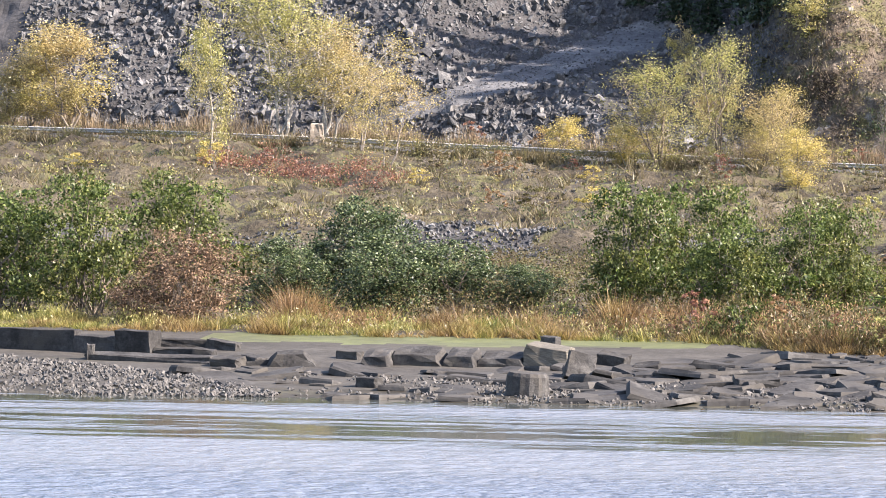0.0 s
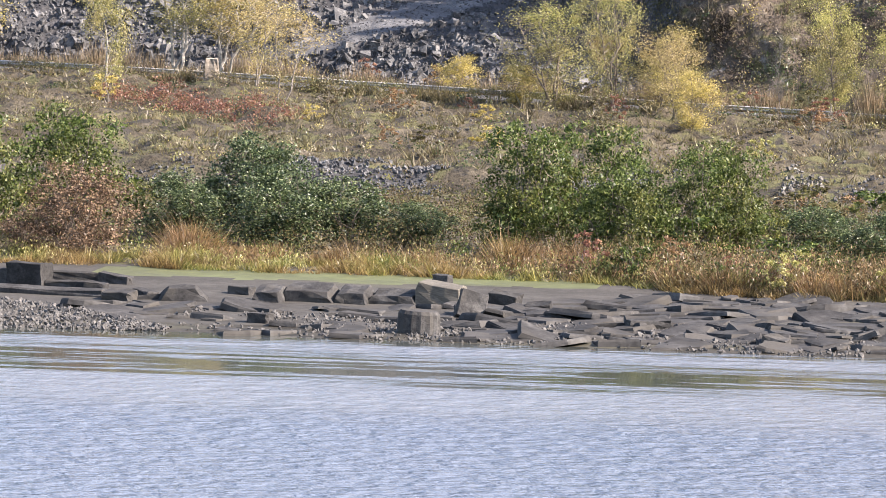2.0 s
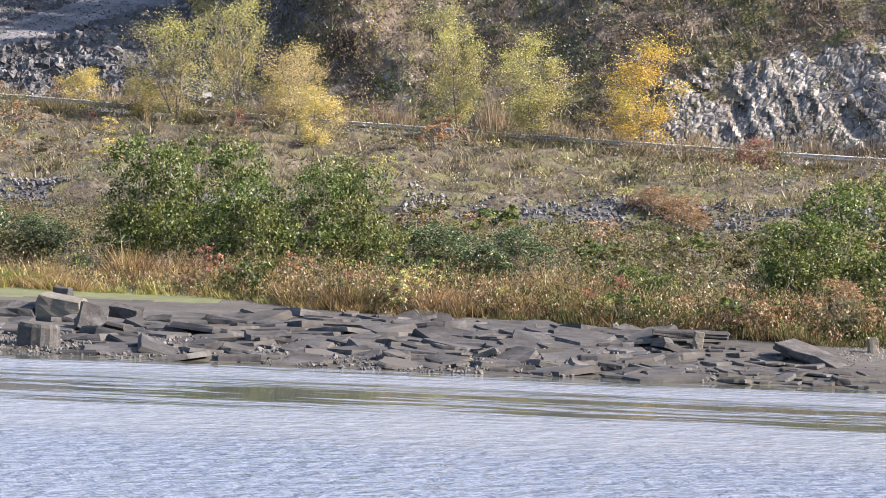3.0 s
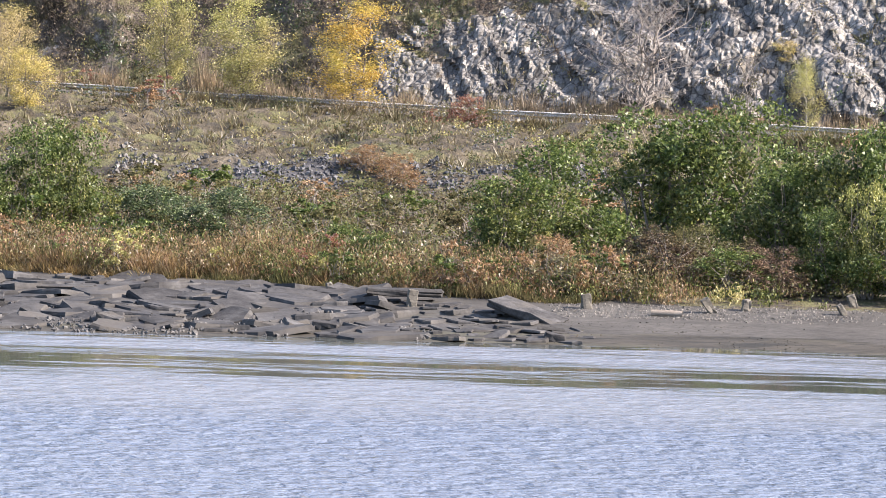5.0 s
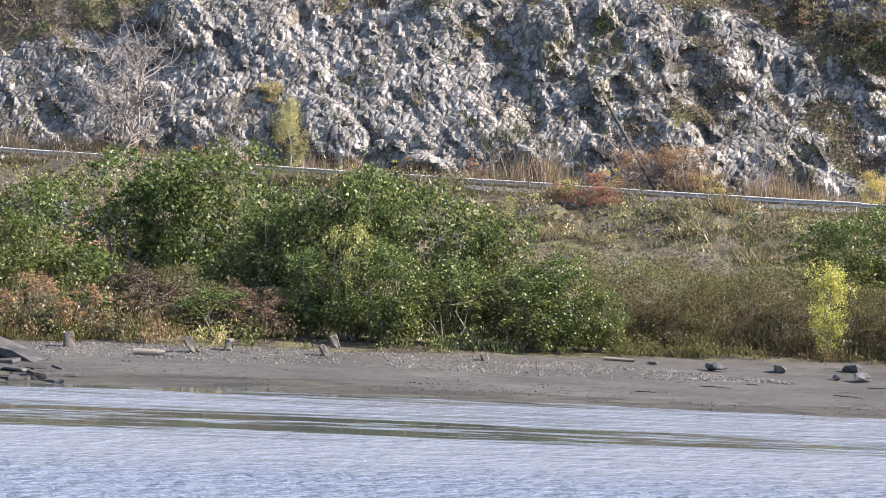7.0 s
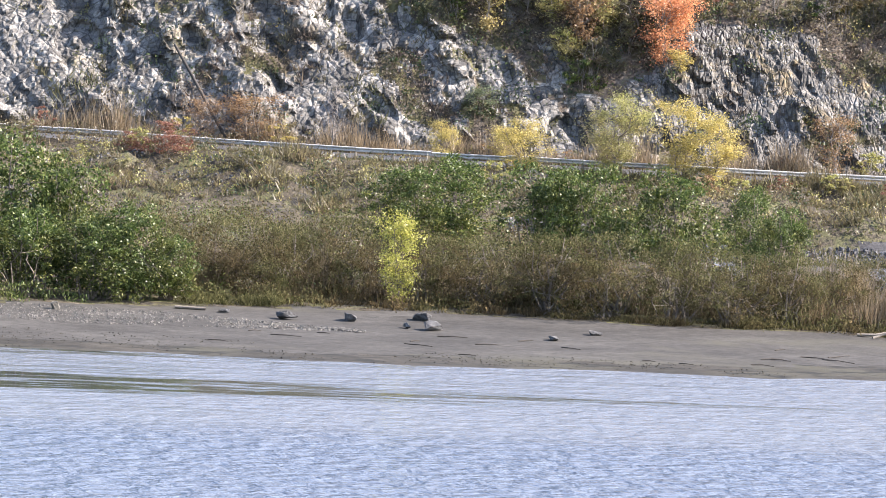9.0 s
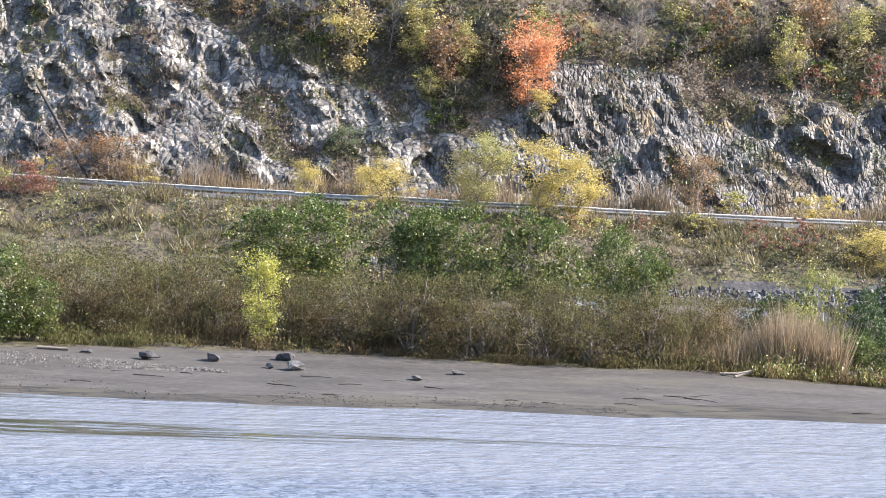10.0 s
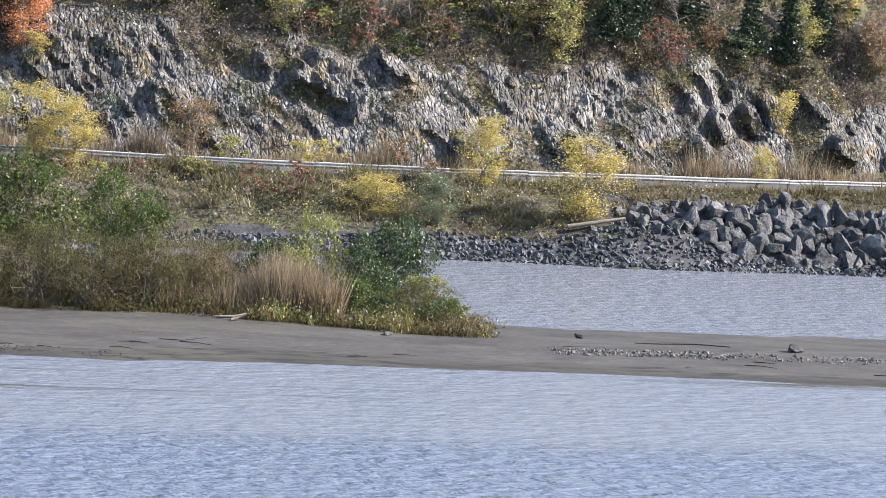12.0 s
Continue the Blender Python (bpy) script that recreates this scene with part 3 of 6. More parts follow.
def face_point(x, h):
    """A point of the slope behind the road, h metres above it."""
    k = slope_share(x)
    bare = rockiness(x, h)
    steep = 1 / 0.72 * (1 - k) + k * 0.95
    up = np.minimum(h, 11 + 4 * (fractal(x / 17, 0 * x, 41) - 0.5))
    run = up * steep + (h - up) * (1 / 0.75)
    gully = np.clip((-46 - x) / 5, 0, 1) * np.clip((x + 74) / 10, 0, 1) * np.clip((h - 4) / 5, 0, 1)
    y = rail_y(x) + 10.5 + run + 2.0 * np.clip((-36 - x) / 10, 0, 1) + 11 * gully
    z = rail_z(x) - 0.9 + h
    y = y - 7 * np.exp(-((x + 41) / 6) ** 2) * np.clip((h - 3) / 8, 0, 1)
    y = y + (fractal(x / 9, h / 9, 5) - 0.5) * (5.0 - 1.6 * k) * np.clip(h / 3, 0.1, 1)
    # beds dip down to the right: blocks are long down the dip and short across it
    along = -0.66 * x + 0.75 * h + 3.0 * (fractal(x / 9, h / 9, 65, 1) - 0.5) + 0.3 * (fractal(x / 2.2, h / 2.2, 55, 3) - 0.5)
    across = 0.75 * x + 0.66 * h + 2.2 * (fractal(x / 7, h / 7, 67, 1) - 0.5) + 0.2 * (fractal(x / 2.2, h / 2.2, 57, 3) - 0.5)
    plates = np.clip((x - 78) / 14, 0, 1) * np.clip((fractal(x / 7, h / 6, 63, 3) - 0.42) * 7, 0, 1)
    big = crags(across / 2.7, along / 4.8, 11, 1.7)
    huge = crags(across / 6.5, along / 8.5, 17, 1.6)
    small = crags(across / 1.1, along / 1.6, 31, 1.7) * (1 - plates) + plates * 1.2 * crags(across / 0.8, along / 3.6, 33, 1.0)
    tiny = crags(across / 0.42, along / 0.62, 51, 1.3)
    calm = np.clip(fractal(x / 8, h / 5, 61) * 3 - 0.8, 0.45, 1)
    amp = np.maximum(k, 0.5 * np.clip((x + 50) / 6, 0, 1)) * np.clip(h / 1.5, 0.1, 1)
    y = y - amp * ((0.4 + 0.6 * bare) * (huge * 1.9 + big * np.interp(x, [15, 35], [1.15, 1.6]) + small * 0.6 * calm + tiny * 0.24) + 0.4 * bare)
    y = y + (1 - k * (0.6 + 0.4 * bare)) * (fractal(x / 1.5, h / 1.5, 71) - 0.5) * 0.9
    return x, y, z


def track_band(x, h):
    """The gravel track that climbs across the talus slope."""
    mid = np.interp(x, [-78, -70, -63, -58], [1.0, 3.6, 6.4, 8.5])
    wide = np.interp(x, [-78, -66, -58], [0.4, 1.0, 1.3])
    return (x > -79) & (x < -56) & (abs(h - mid) < wide)


cx = np.concatenate([[-1500, -600, -300, -200, -160], np.arange(-140, -50, 0.5), np.arange(-50, 128, 0.2), np.arange(128, 165, 0.5), [180, 210, 300, 600, 1500]])
ch = np.concatenate([np.arange(0, 15.4, 0.18), np.arange(16, 27, 1.0)])
hx, hh = np.meshgrid(cx, ch)
px, py, pz = face_point(hx, hh)
cf = grid_faces(len(ch), len(cx))
fcx, fch = hx.ravel()[cf].mean(1), hh.ravel()[cf].mean(1)
hill_edge = fcx + 8 * (fractal(fcx / 5, fch / 5, 85, 6) - 0.5)
bare_face = rockiness(fcx, fch) > 0.45
c_zone = np.where(hill_edge < -46, np.where(track_band(fcx, fch), 4, 1), np.where(bare_face, np.where(hill_edge > 64, 3, 0), 2))
cliff = tagged(new("cliff", mesh_of("cliff", np.stack([px, py, pz], -1).reshape(-1, 3), cf, [M_ROCK, M_TALUS, M_HILL, M_SLATE, M_TRACK], c_zone)),
               "craggy grey rock cliff beside a grey talus slope", "cliff", kind="structure")


# ---- vegetation ----
def leaf_quads(centres, length, width, r, droop=0.3):
    """Small pointed leaves, each with its own turn."""
    n = len(centres)
    a = r.normal(size=(n, 3))
    a[:, 2] -= droop
    a /= np.linalg.norm(a, axis=1, keepdims=True)
    b = np.cross(a, r.normal(size=(n, 3)))
    b /= np.linalg.norm(b, axis=1, keepdims=True) + 1e-9
    s = r.uniform(0.65, 1.3, (n, 1))
    a, b = a * length * s, b * width * s
    v = np.stack([centres - a, centres + b + a * 0.5, centres - b + a * 0.7], 1).reshape(-1, 3)
    return v, np.arange(3 * n).reshape(n, 3)


def tube_arrays(path, r0, r1, sides=5):
    path = np.asarray(path, float)
    n = len(path)
    d = np.gradient(path, axis=0)
    d /= np.linalg.norm(d, axis=1, keepdims=True) + 1e-9
    ref = np.array([0.31, 0.87, 0.2])
    a = np.cross(d, ref)
    a /= np.linalg.norm(a, axis=1, keepdims=True) + 1e-9
    b = np.cross(d, a)
    ang = np.linspace(0, 2 * np.pi, sides, endpoint=False)
    rad = np.linspace(r0, r1, n)[:, None, None]
    ring = path[:, None] + rad * (np.cos(ang)[None, :, None] * a[:, None] + np.sin(ang)[None, :, None] * b[:, None])
    i, j = np.meshgrid(np.arange(n - 1), np.arange(sides), indexing="ij")
    k = (j + 1) % sides
    f = np.stack([i * sides + j, i * sides + k, (i + 1) * sides + k, (i + 1) * sides + j], -1).reshape(-1, 4)
    return ring.reshape(-1, 3), f


def join_arrays(pieces):
    vs, fs, o = [], [], 0
    for v, f in pieces:
        vs.append(v)
        fs.append(np.asarray(f) + o)
        o += len(v)
    return np.concatenate(vs), np.concatenate(fs)


def bent(a, b, r, wobble=0.12, n=5):
    t = np.linspace(0, 1, n)[:, None]
    p = np.asarray(a) * (1 - t) + np.asarray(b) * t
    span = np.linalg.norm(np.asarray(b) - a)
    p[1:-1] += r.normal(size=(n - 2, 3)) * wobble * span * 0.4
    return p


def bush_meshes(name, seed, leaf, bark, n=8000, size=0.095, lobes=9, thin=0.0, low=0.12, stems=20, droop=0.3, slim=0.6):
    """A many-stemmed shrub, 1 m wide and 1 m high in its own units times 6: leaves in clumps on uneven lobes."""
    r = np.random.default_rng(seed)
    W = 6.0
    lobes = lobes + 8
    ang = r.uniform(0, 2 * np.pi, lobes)
    rad = W * 0.4 * np.sqrt(r.uniform(0.0, 1, lobes))
    cz = W * (0.12 + (0.7 - 0.9 * (rad / W) ** 1.5) * r.uniform(0.15, 1.0, lobes))
    cz[:3], rad[:3] = W * r.uniform(0.68, 0.8, 3), rad[:3] * 0.5
    lobe = np.stack([np.cos(ang) * rad, np.sin(ang) * rad, cz], 1)
    lr = r.uniform(0.1, 0.2, lobes) * W
    clumps = int(n / 38)
    which = r.choice(lobes, clumps, p=lr**2 / (lr**2).sum())
    d = r.normal(size=(clumps, 3))
    d[:, 2] += 0.25
    d /= np.linalg.norm(d, axis=1, keepdims=True)
    c = lobe[which] + d * (lr[which] * r.uniform(0.72, 1.1, clumps))[:, None]
    skirt = r.uniform(size=clumps) < 0.14
    c[skirt, 2] = r.uniform(low, 0.35, skirt.sum()) * W
    c[:, 2] = np.clip(c[:, 2], low * W, W * 1.02)
    cr = r.uniform(0.1, 0.3, clumps)
    if thin:
        keep = r.uniform(size=clumps) > thin
        c, cr = c[keep], cr[keep]
    per = r.integers(22, 54, len(c))
    idx = np.repeat(np.arange(len(c)), per)
    p = c[idx] + r.normal(size=(len(idx), 3)) * cr[idx, None] * (1, 1, 0.8)
    p[:, 2] = np.maximum(p[:, 2], 0.15)
    v, f = leaf_quads(p, size, size * slim, r, droop)
    crown = mesh_of(name + "_crown", v, f, leaf)
    pieces = []
    for k in range(stems):
        tip = c[r.integers(len(c))] if k >= lobes else lobe[k] + (0, 0, lr[k] * 0.6)
        base = np.array([*r.normal(size=2) * 0.35, -0.15])
        pieces.append(tube_arrays(bent(base, tip, r, 0.1, 5), 0.06, 0.012, 4))
    for k in range(stems):
        a = lobe[r.integers(lobes)] * (1, 1, 0.8)
        pieces.append(tube_arrays(bent(a, c[r.integers(len(c))], r, 0.1, 4), 0.02, 0.006, 3))
    v, f = join_arrays(pieces)
    return mesh_of(name + "_stems", v, f, bark), crown


def tree_meshes(name, seed, leaf, bark, n=5000, size=0.085, trunks=1, top=0.5, low=0.22, spread=1.0, bare=False, twigs=7):
    """A slender tree 6 m high and 3 m wide in its own units: trunks, limbs and leaf clumps along them."""
    r = np.random.default_rng(seed)
    H, W = 6.0, 3.0
    pieces, tips = [], []
    for k in range(trunks):
        lean = r.normal(size=2) * (0.14 if trunks == 1 else 0.55) * spread
        crest = np.array([lean[0], lean[1], H * (0.97 if k == 0 else r.uniform(0.7, 0.95))])
        base = np.array([*r.normal(size=2) * (0.02 if trunks == 1 else 0.14), -0.2])
        trunk = bent(base, crest, r, 0.035, 9)
        pieces.append(tube_arrays(trunk, 0.085 if trunks == 1 and not bare else 0.05, 0.012, 6))
        limbs = int((26 if not bare else 40) / trunks ** 0.5)
        for i in range(limbs):
            t = r.uniform(low, 0.97)
            at = trunk[0] * (1 - t) + crest * t
            j = min(int(t * 8), 7)
            at = trunk[j] * (1 - (t * 8 - j)) + trunk[j + 1] * (t * 8 - j)
            prof = np.sin(np.pi * np.clip((t - low * 0.6) / (1.02 - low * 0.6), 0, 1) ** (0.75 + top * 0.5))
            reach = W * 0.5 * (0.25 + 0.8 * prof) * r.uniform(0.5, 1.05)
            a = r.uniform(0, 2 * np.pi)
            end = at + np.array([np.cos(a) * reach, np.sin(a) * reach, reach * r.uniform(0.4, 1.1)])
            end[2] = min(end[2], H)
            limb = bent(at, end, r, 0.08, 5)
            pieces.append(tube_arrays(limb, 0.022, 0.005, 4))
            tips += [limb[2], limb[3], limb[4], (limb[3] + limb[4]) / 2]
            for _ in range(twigs if bare else 1):
                s = limb[r.integers(1, 5)]
                e = s + r.normal(size=3) * 0.35 + (0, 0, 0.4)
                pieces.append(tube_arrays(bent(s, e, r, 0.08, 3), 0.008, 0.003, 3))
                tips.append(e)
    v, f = join_arrays(pieces)
    wood = mesh_of(name + "_trunk", v, f, bark)
    if bare:
        return wood, None
    tips = np.array(tips)
    idx = r.integers(0, len(tips), n)
    p = tips[idx] + r.normal(size=(n, 3)) * np.where(hash01(idx, 0 * idx, 3) > 0.5, 0.16, 0.28)[:, None]
    v, f = leaf_quads(p, size, size * 0.62, r, 0.5)
    return wood, mesh_of(name + "_crown", v, f, leaf)


def set_plant(name, wood, crown, x, y, w, h, label, category, group="", unit=(6.0, 6.0), z=None, turn=None, stem="trunk"):
    """A plant of its own on the ground, from shared meshes."""
    root = new(name)
    root.location = (x, y, float(land(x, y)) - 0.08 if z is None else z)
    root.rotation_euler = (0, 0, rng.uniform(0, 6.28) if turn is None else turn)
    k = 1.1 if unit[1] == unit[0] else 1.0
    root.scale = (w * k / unit[0], w * k / unit[0], h * k / unit[1])
    tagged(child(stem, wood, root), kind="stuff" if stem == "wood" else "")
    if crown:
        child("crown", crown, root)
    return tagged(root, label, category, group)


ALDER = [bush_meshes("alder", 100 + k, M_LEAF["alder"], M_BARK, 10800, 0.089) for k in range(5)]
ALDER_PALE = [bush_meshes("alder_pale", 120 + k, M_LEAF["pale"], M_BARK, 14500, 0.084) for k in range(2)]
ALDER_DARK = [bush_meshes("alder_dark", 130 + k, M_LEAF["dark"], M_BARK, 11000, 0.09) for k in range(2)]
alder_rows = [
    (-71.6, 256, 8.0, 6.5), (-67.1, 254, 6.6, 7.0), (-63.6, 262, 7.2, 6.7), (-38.7, 258, 6.2, 6.8), (-35.7, 262, 6.2, 6.5),
    (-33.3, 255, 5.2, 5.4), (-29.7, 256, 5.2, 5.8), (-27.9, 258, 4.8, 5.9), (-5.5, 246, 5.4, 4.8), (-3.1, 249, 7.0, 6.0),
    (1.9, 258, 8.4, 7.6), (5.9, 256, 8.2, 7.9), (8.5, 248, 6.0, 6.5), (13.4, 246, 6.6, 7.5), (8.0, 246, 6.0, 5.4), (12.2, 244, 6.8, 7.4),
    (15.9, 242, 6.6, 6.9), (19.1, 241, 5.6, 6.0), (40.5, 278, 5.8, 4.6), (43.6, 280, 6.2, 5.1), (47.1, 272, 6.0, 5.5), (49.5, 270, 5.4, 5.4),
    (53.8, 268, 5.6, 5.4), (9.6, 235.5, 4.8, 4.0), (13.2, 234.5, 5.4, 4.6), (16.6, 234.2, 5.2, 4.2), (19.8, 234.6, 4.8, 3.7), (21.6, 235.2, 4.8, 4.4), (23.2, 235.6, 3.4, 3.0), (62.7, 290, 4.4, 5.0), (63.7, 285, 4.0, 4.7)]
for i, (x, y, w, h) in enumerate(alder_rows):
    set_plant("alder_bush", *ALDER[i % 5], x, y, w, h, "leafy dark green alder bush on the grassy shore", "bush", "green alder bushes", stem="wood")
for i, (x, y, w, h) in enumerate([(-57.8, 262, 5.2, 3.6), (-55.2, 266, 6.0, 5.8), (-51.5, 258, 6.4, 4.4), (-48.9, 260, 6.0, 3.9), (-45.0, 262, 4.6, 2.3), (-24.5, 262, 5.2, 2.9), (-20.1, 258, 4.8, 3.0)]):
    set_plant("pale_bush", *ALDER_PALE[i % 2], x, y, w, h, "low bush with pale grey-green leaves behind the shore grass", "bush", "pale green bushes", stem="wood")
for i, (x, y, w, h) in enumerate([(67.1, 243, 5.0, 5.4), (64.6, 240, 3.4, 4.4)]):
    set_plant("dark_bush", *ALDER_DARK[i % 2], x, y, w, h, "dark green bush near the end of the sandbar", "bush", "dark bushes", stem="wood")

SHRUBS = {
    "brown": bush_meshes("brown_shrub", 140, M_LEAF["twiggy"], M_BARK, 15000, 0.095, lobes=22, low=0.02, droop=-0.8, slim=0.4),
    "rust": bush_meshes("rust_shrub", 141, M_LEAF["orange"], M_TWIG, 6000, 0.1, low=0.06),
    "russet": bush_meshes("russet_shrub", 142, M_LEAF["bramble"], M_TWIG, 7000, 0.1, low=0.06),
    "green": bush_meshes("green_shrub", 143, M_LEAF["alder"], M_TWIG, 6000, 0.11, low=0.06),
    "olive": bush_meshes("willow_shrub", 144, M_LEAF["olive"], M_BARK, 11600, 0.083, lobes=16, low=0.02, droop=-1.8, slim=0.3),
    "olive2": bush_meshes("willow_shrub", 147, M_LEAF["olive"], M_BARK, 11600, 0.083, lobes=16, low=0.02, droop=-1.8, slim=0.3),
    "tip": bush_meshes("lime_shrub", 145, M_LEAF["herb"], M_TWIG, 7000, 0.09, low=0.05),
    "red": bush_meshes("red_shrub", 146, M_LEAF["red"], M_TWIG, 6000, 0.1, low=0.05),
}
SHRUB_LABELS = {
    "brown": ("brown_shrub", "dense rounded shrub with fine reddish-brown twigs"), "rust": ("rust_shrub", "small shrub with rusty orange autumn leaves"),
    "russet": ("russet_shrub", "low shrub with russet brown autumn leaves"), "green": ("green_shrub", "small bright green shrub among dry grass"),
    "olive": ("willow_shrub", "low olive-brown willow shrub behind the sandbar"), "olive2": ("willow_shrub", "low olive-brown willow shrub behind the sandbar"),
    "tip": ("lime_shrub", "yellow-green shrub at the sandbar edge"), "red": ("red_shrub", "low shrub with dull red autumn leaves on the bank")}
for kind, x, y, w, h in [
        ("brown", -61.1, 251, 6.2, 4.5), ("red", 30.6, 315.2, 3.4, 2.1), ("red", -10.0, 331.5, 3.2, 2.1), ("red", 28.4, 316.8, 2.2, 1.4), ("rust", -13.4, 306, 3.3, 2.2), ("rust", -15.5, 308, 3.3, 1.6), ("rust", -3.1, 240, 3.1, 2.2),
        ("russet", 1.7, 242, 2.9, 2.8), ("olive", 3.8, 240, 4.4, 3.0), ("russet", 6.0, 239, 3.3, 2.4), ("green", -13.5, 242, 2.9, 2.5), ("green", -11.7, 240, 2.6, 2.3),
        ("rust", -2.8, 236, 2.7, 2.3), ("russet", 2.4, 234.6, 4.6, 2.9), ("green", 5.0, 234.2, 4.2, 2.5), ("tip", 11.6, 235.0, 3.4, 5.4), ("brown", 7.3, 234.6, 3.4, 2.3), ("russet", 0.2, 234.6, 3.2, 2.0), ("rust", -0.8, 233.4, 2.0, 1.5), ("olive2", 23.6, 241.5, 5.2, 3.7), ("olive", 26.5, 240.0, 6.3, 4.0), ("olive2", 29.3, 240.0, 6.5, 3.7), ("olive", 32.0, 241.0, 6.3, 4.2), ("olive2", 35.8, 239.5, 5.9, 3.5), ("olive", 38.6, 238.0, 5.7, 3.7),
        ("olive2", 41.4, 236.5, 6.3, 3.9), ("olive", 44.4, 235.5, 6.3, 4.2), ("olive2", 47.3, 235.0, 5.9, 4.0), ("olive", 50.0, 234.5, 5.9, 3.7), ("olive2", 52.6, 234.8, 5.2, 3.5),
        ("tip", 62.2, 240, 3.2, 5.0), ("green", 60.4, 241.5, 4.2, 3.8), ("olive2", 64.2, 243.5, 4.4, 3.6), ("tip", 60.8, 238.4, 2.6, 3.4), ("tip", 67.0, 236, 3.4, 2.6), ("green", 67.2, 232.6, 2.6, 1.8), ("green", 63.6, 236, 3.5, 2.6), ("olive2", 66.0, 234.0, 3.8, 2.6), ("olive", 68.3, 231.6, 1.9, 1.1), ("olive", 62.0, 243.5, 4.6, 3.2), ("olive2", 58.6, 243.0, 5.0, 3.4), ("olive", 55.2, 236.5, 5.2, 3.5)]:
    name, label = SHRUB_LABELS[kind]
    set_plant(name, *SHRUBS[kind], x, y, w, h, label, "shrub", name + "s", stem="wood")

TREES = {
    "gold": tree_meshes("gold_tree", 200, M_LEAF["gold"], M_BARK, 12000, 0.046, 3, 0.3, 0.2),
    "poplar": tree_meshes("poplar", 201, M_LEAF["lime"], M_BIRCH, 8394, 0.048, 1, 0.2, 0.08),
    "birch": tree_meshes("birch", 202, M_LEAF["gold"], M_BIRCH, 15000, 0.034, 4, 0.6, 0.35, 1.4),
    "birch_green": tree_meshes("birch_green", 203, M_LEAF["lime"], M_BIRCH, 15000, 0.034, 3, 0.6, 0.3, 1.3),
    "sapling": tree_meshes("sapling", 204, M_LEAF["gold"], M_TWIG, 4197, 0.048, 2, 0.4, 0.12),
    "lime": tree_meshes("lime_tree", 205, M_LEAF["lime"], M_BARK, 14000, 0.042, 2, 0.4, 0.1),
    "yellow": tree_meshes("yellow_tree", 206, M_LEAF["yellow"], M_BARK, 8500, 0.054, 3, 0.3, 0.05, 1.2),
    "yellow_tall": tree_meshes("yellow_tree", 207, M_LEAF["yellow"], M_BARK, 7600, 0.06, 2, 0.3, 0.1),
    "amber": tree_meshes("amber_tree", 208, M_LEAF["amber"], M_BARK, 11000, 0.046, 2, 0.4, 0.06),
    "orange": tree_meshes("orange_tree", 209, M_LEAF["orange"], M_TWIG, 3551, 0.064, 3, 0.3, 0.08),
    "bright": tree_meshes("bright_tree", 210, M_LEAF["bright"], M_BARK, 5165, 0.07, 2, 0.3, 0.03),
    "teal": tree_meshes("teal_tree", 211, M_LEAF["teal"], M_BARK, 5487, 0.070, 3, 0.3, 0.05),
    "maple": tree_meshes("maple", 212, M_LEAF["maple"], M_BARK, 5487, 0.070, 3, 0.4, 0.2),
    "airy": tree_meshes("airy_tree", 216, M_LEAF["lime"], M_BARK, 11500, 0.038, 4, 0.3, 0.1, 0.9),
    "airy_gold": tree_meshes("airy_tree", 217, M_LEAF["gold"], M_BARK, 9500, 0.042, 4, 0.3, 0.08, 1.1),
    "bare": tree_meshes("bare_tree", 213, None, M_TWIG, trunks=5, low=0.12, bare=True, spread=1.5),
    "bare_thin": tree_meshes("bare_tree", 214, None, M_TWIG, trunks=1, low=0.25, bare=True),
}
TREE_LABELS = {
    "gold": ("gold_tree", "small tree with pale golden autumn leaves"), "poplar": ("poplar_tree", "narrow yellow-green poplar on the bank"),
    "birch": ("birch_tree", "white-stemmed birch with golden autumn leaves"), "birch_green": ("birch_tree", "white-stemmed birch with yellow-green leaves"),
    "sapling": ("sapling", "thin sapling with sparse golden leaves"), "lime": ("poplar_tree", "leafy yellow-green tree on the weedy bank"),
    "airy": ("poplar_tree", "thin-leaved yellow-green tree with several pale stems"), "airy_gold": ("gold_tree", "loose many-stemmed tree with pale gold leaves"),
    "yellow": ("yellow_tree", "bushy bright yellow tree beside the guardrail"), "yellow_tall": ("yellow_tree", "slim yellow tree in front of the guardrail"),
    "amber": ("amber_tree", "amber and yellow autumn tree beside the road"), "orange": ("orange_tree", "thin young tree with orange leaves by the road"),
    "bright": ("bright_tree", "small bright yellow-green tree among willow shrubs"), "teal": ("grey_green_tree", "small grey-green tree on the far bank"),
    "maple": ("maple_tree", "fiery orange-red maple high on the cliff"), "bare": ("bare_tree", "leafless grey multi-stemmed tree before the cliff"),
    "bare_thin": ("bare_tree", "thin leafless grey tree on the bank")}
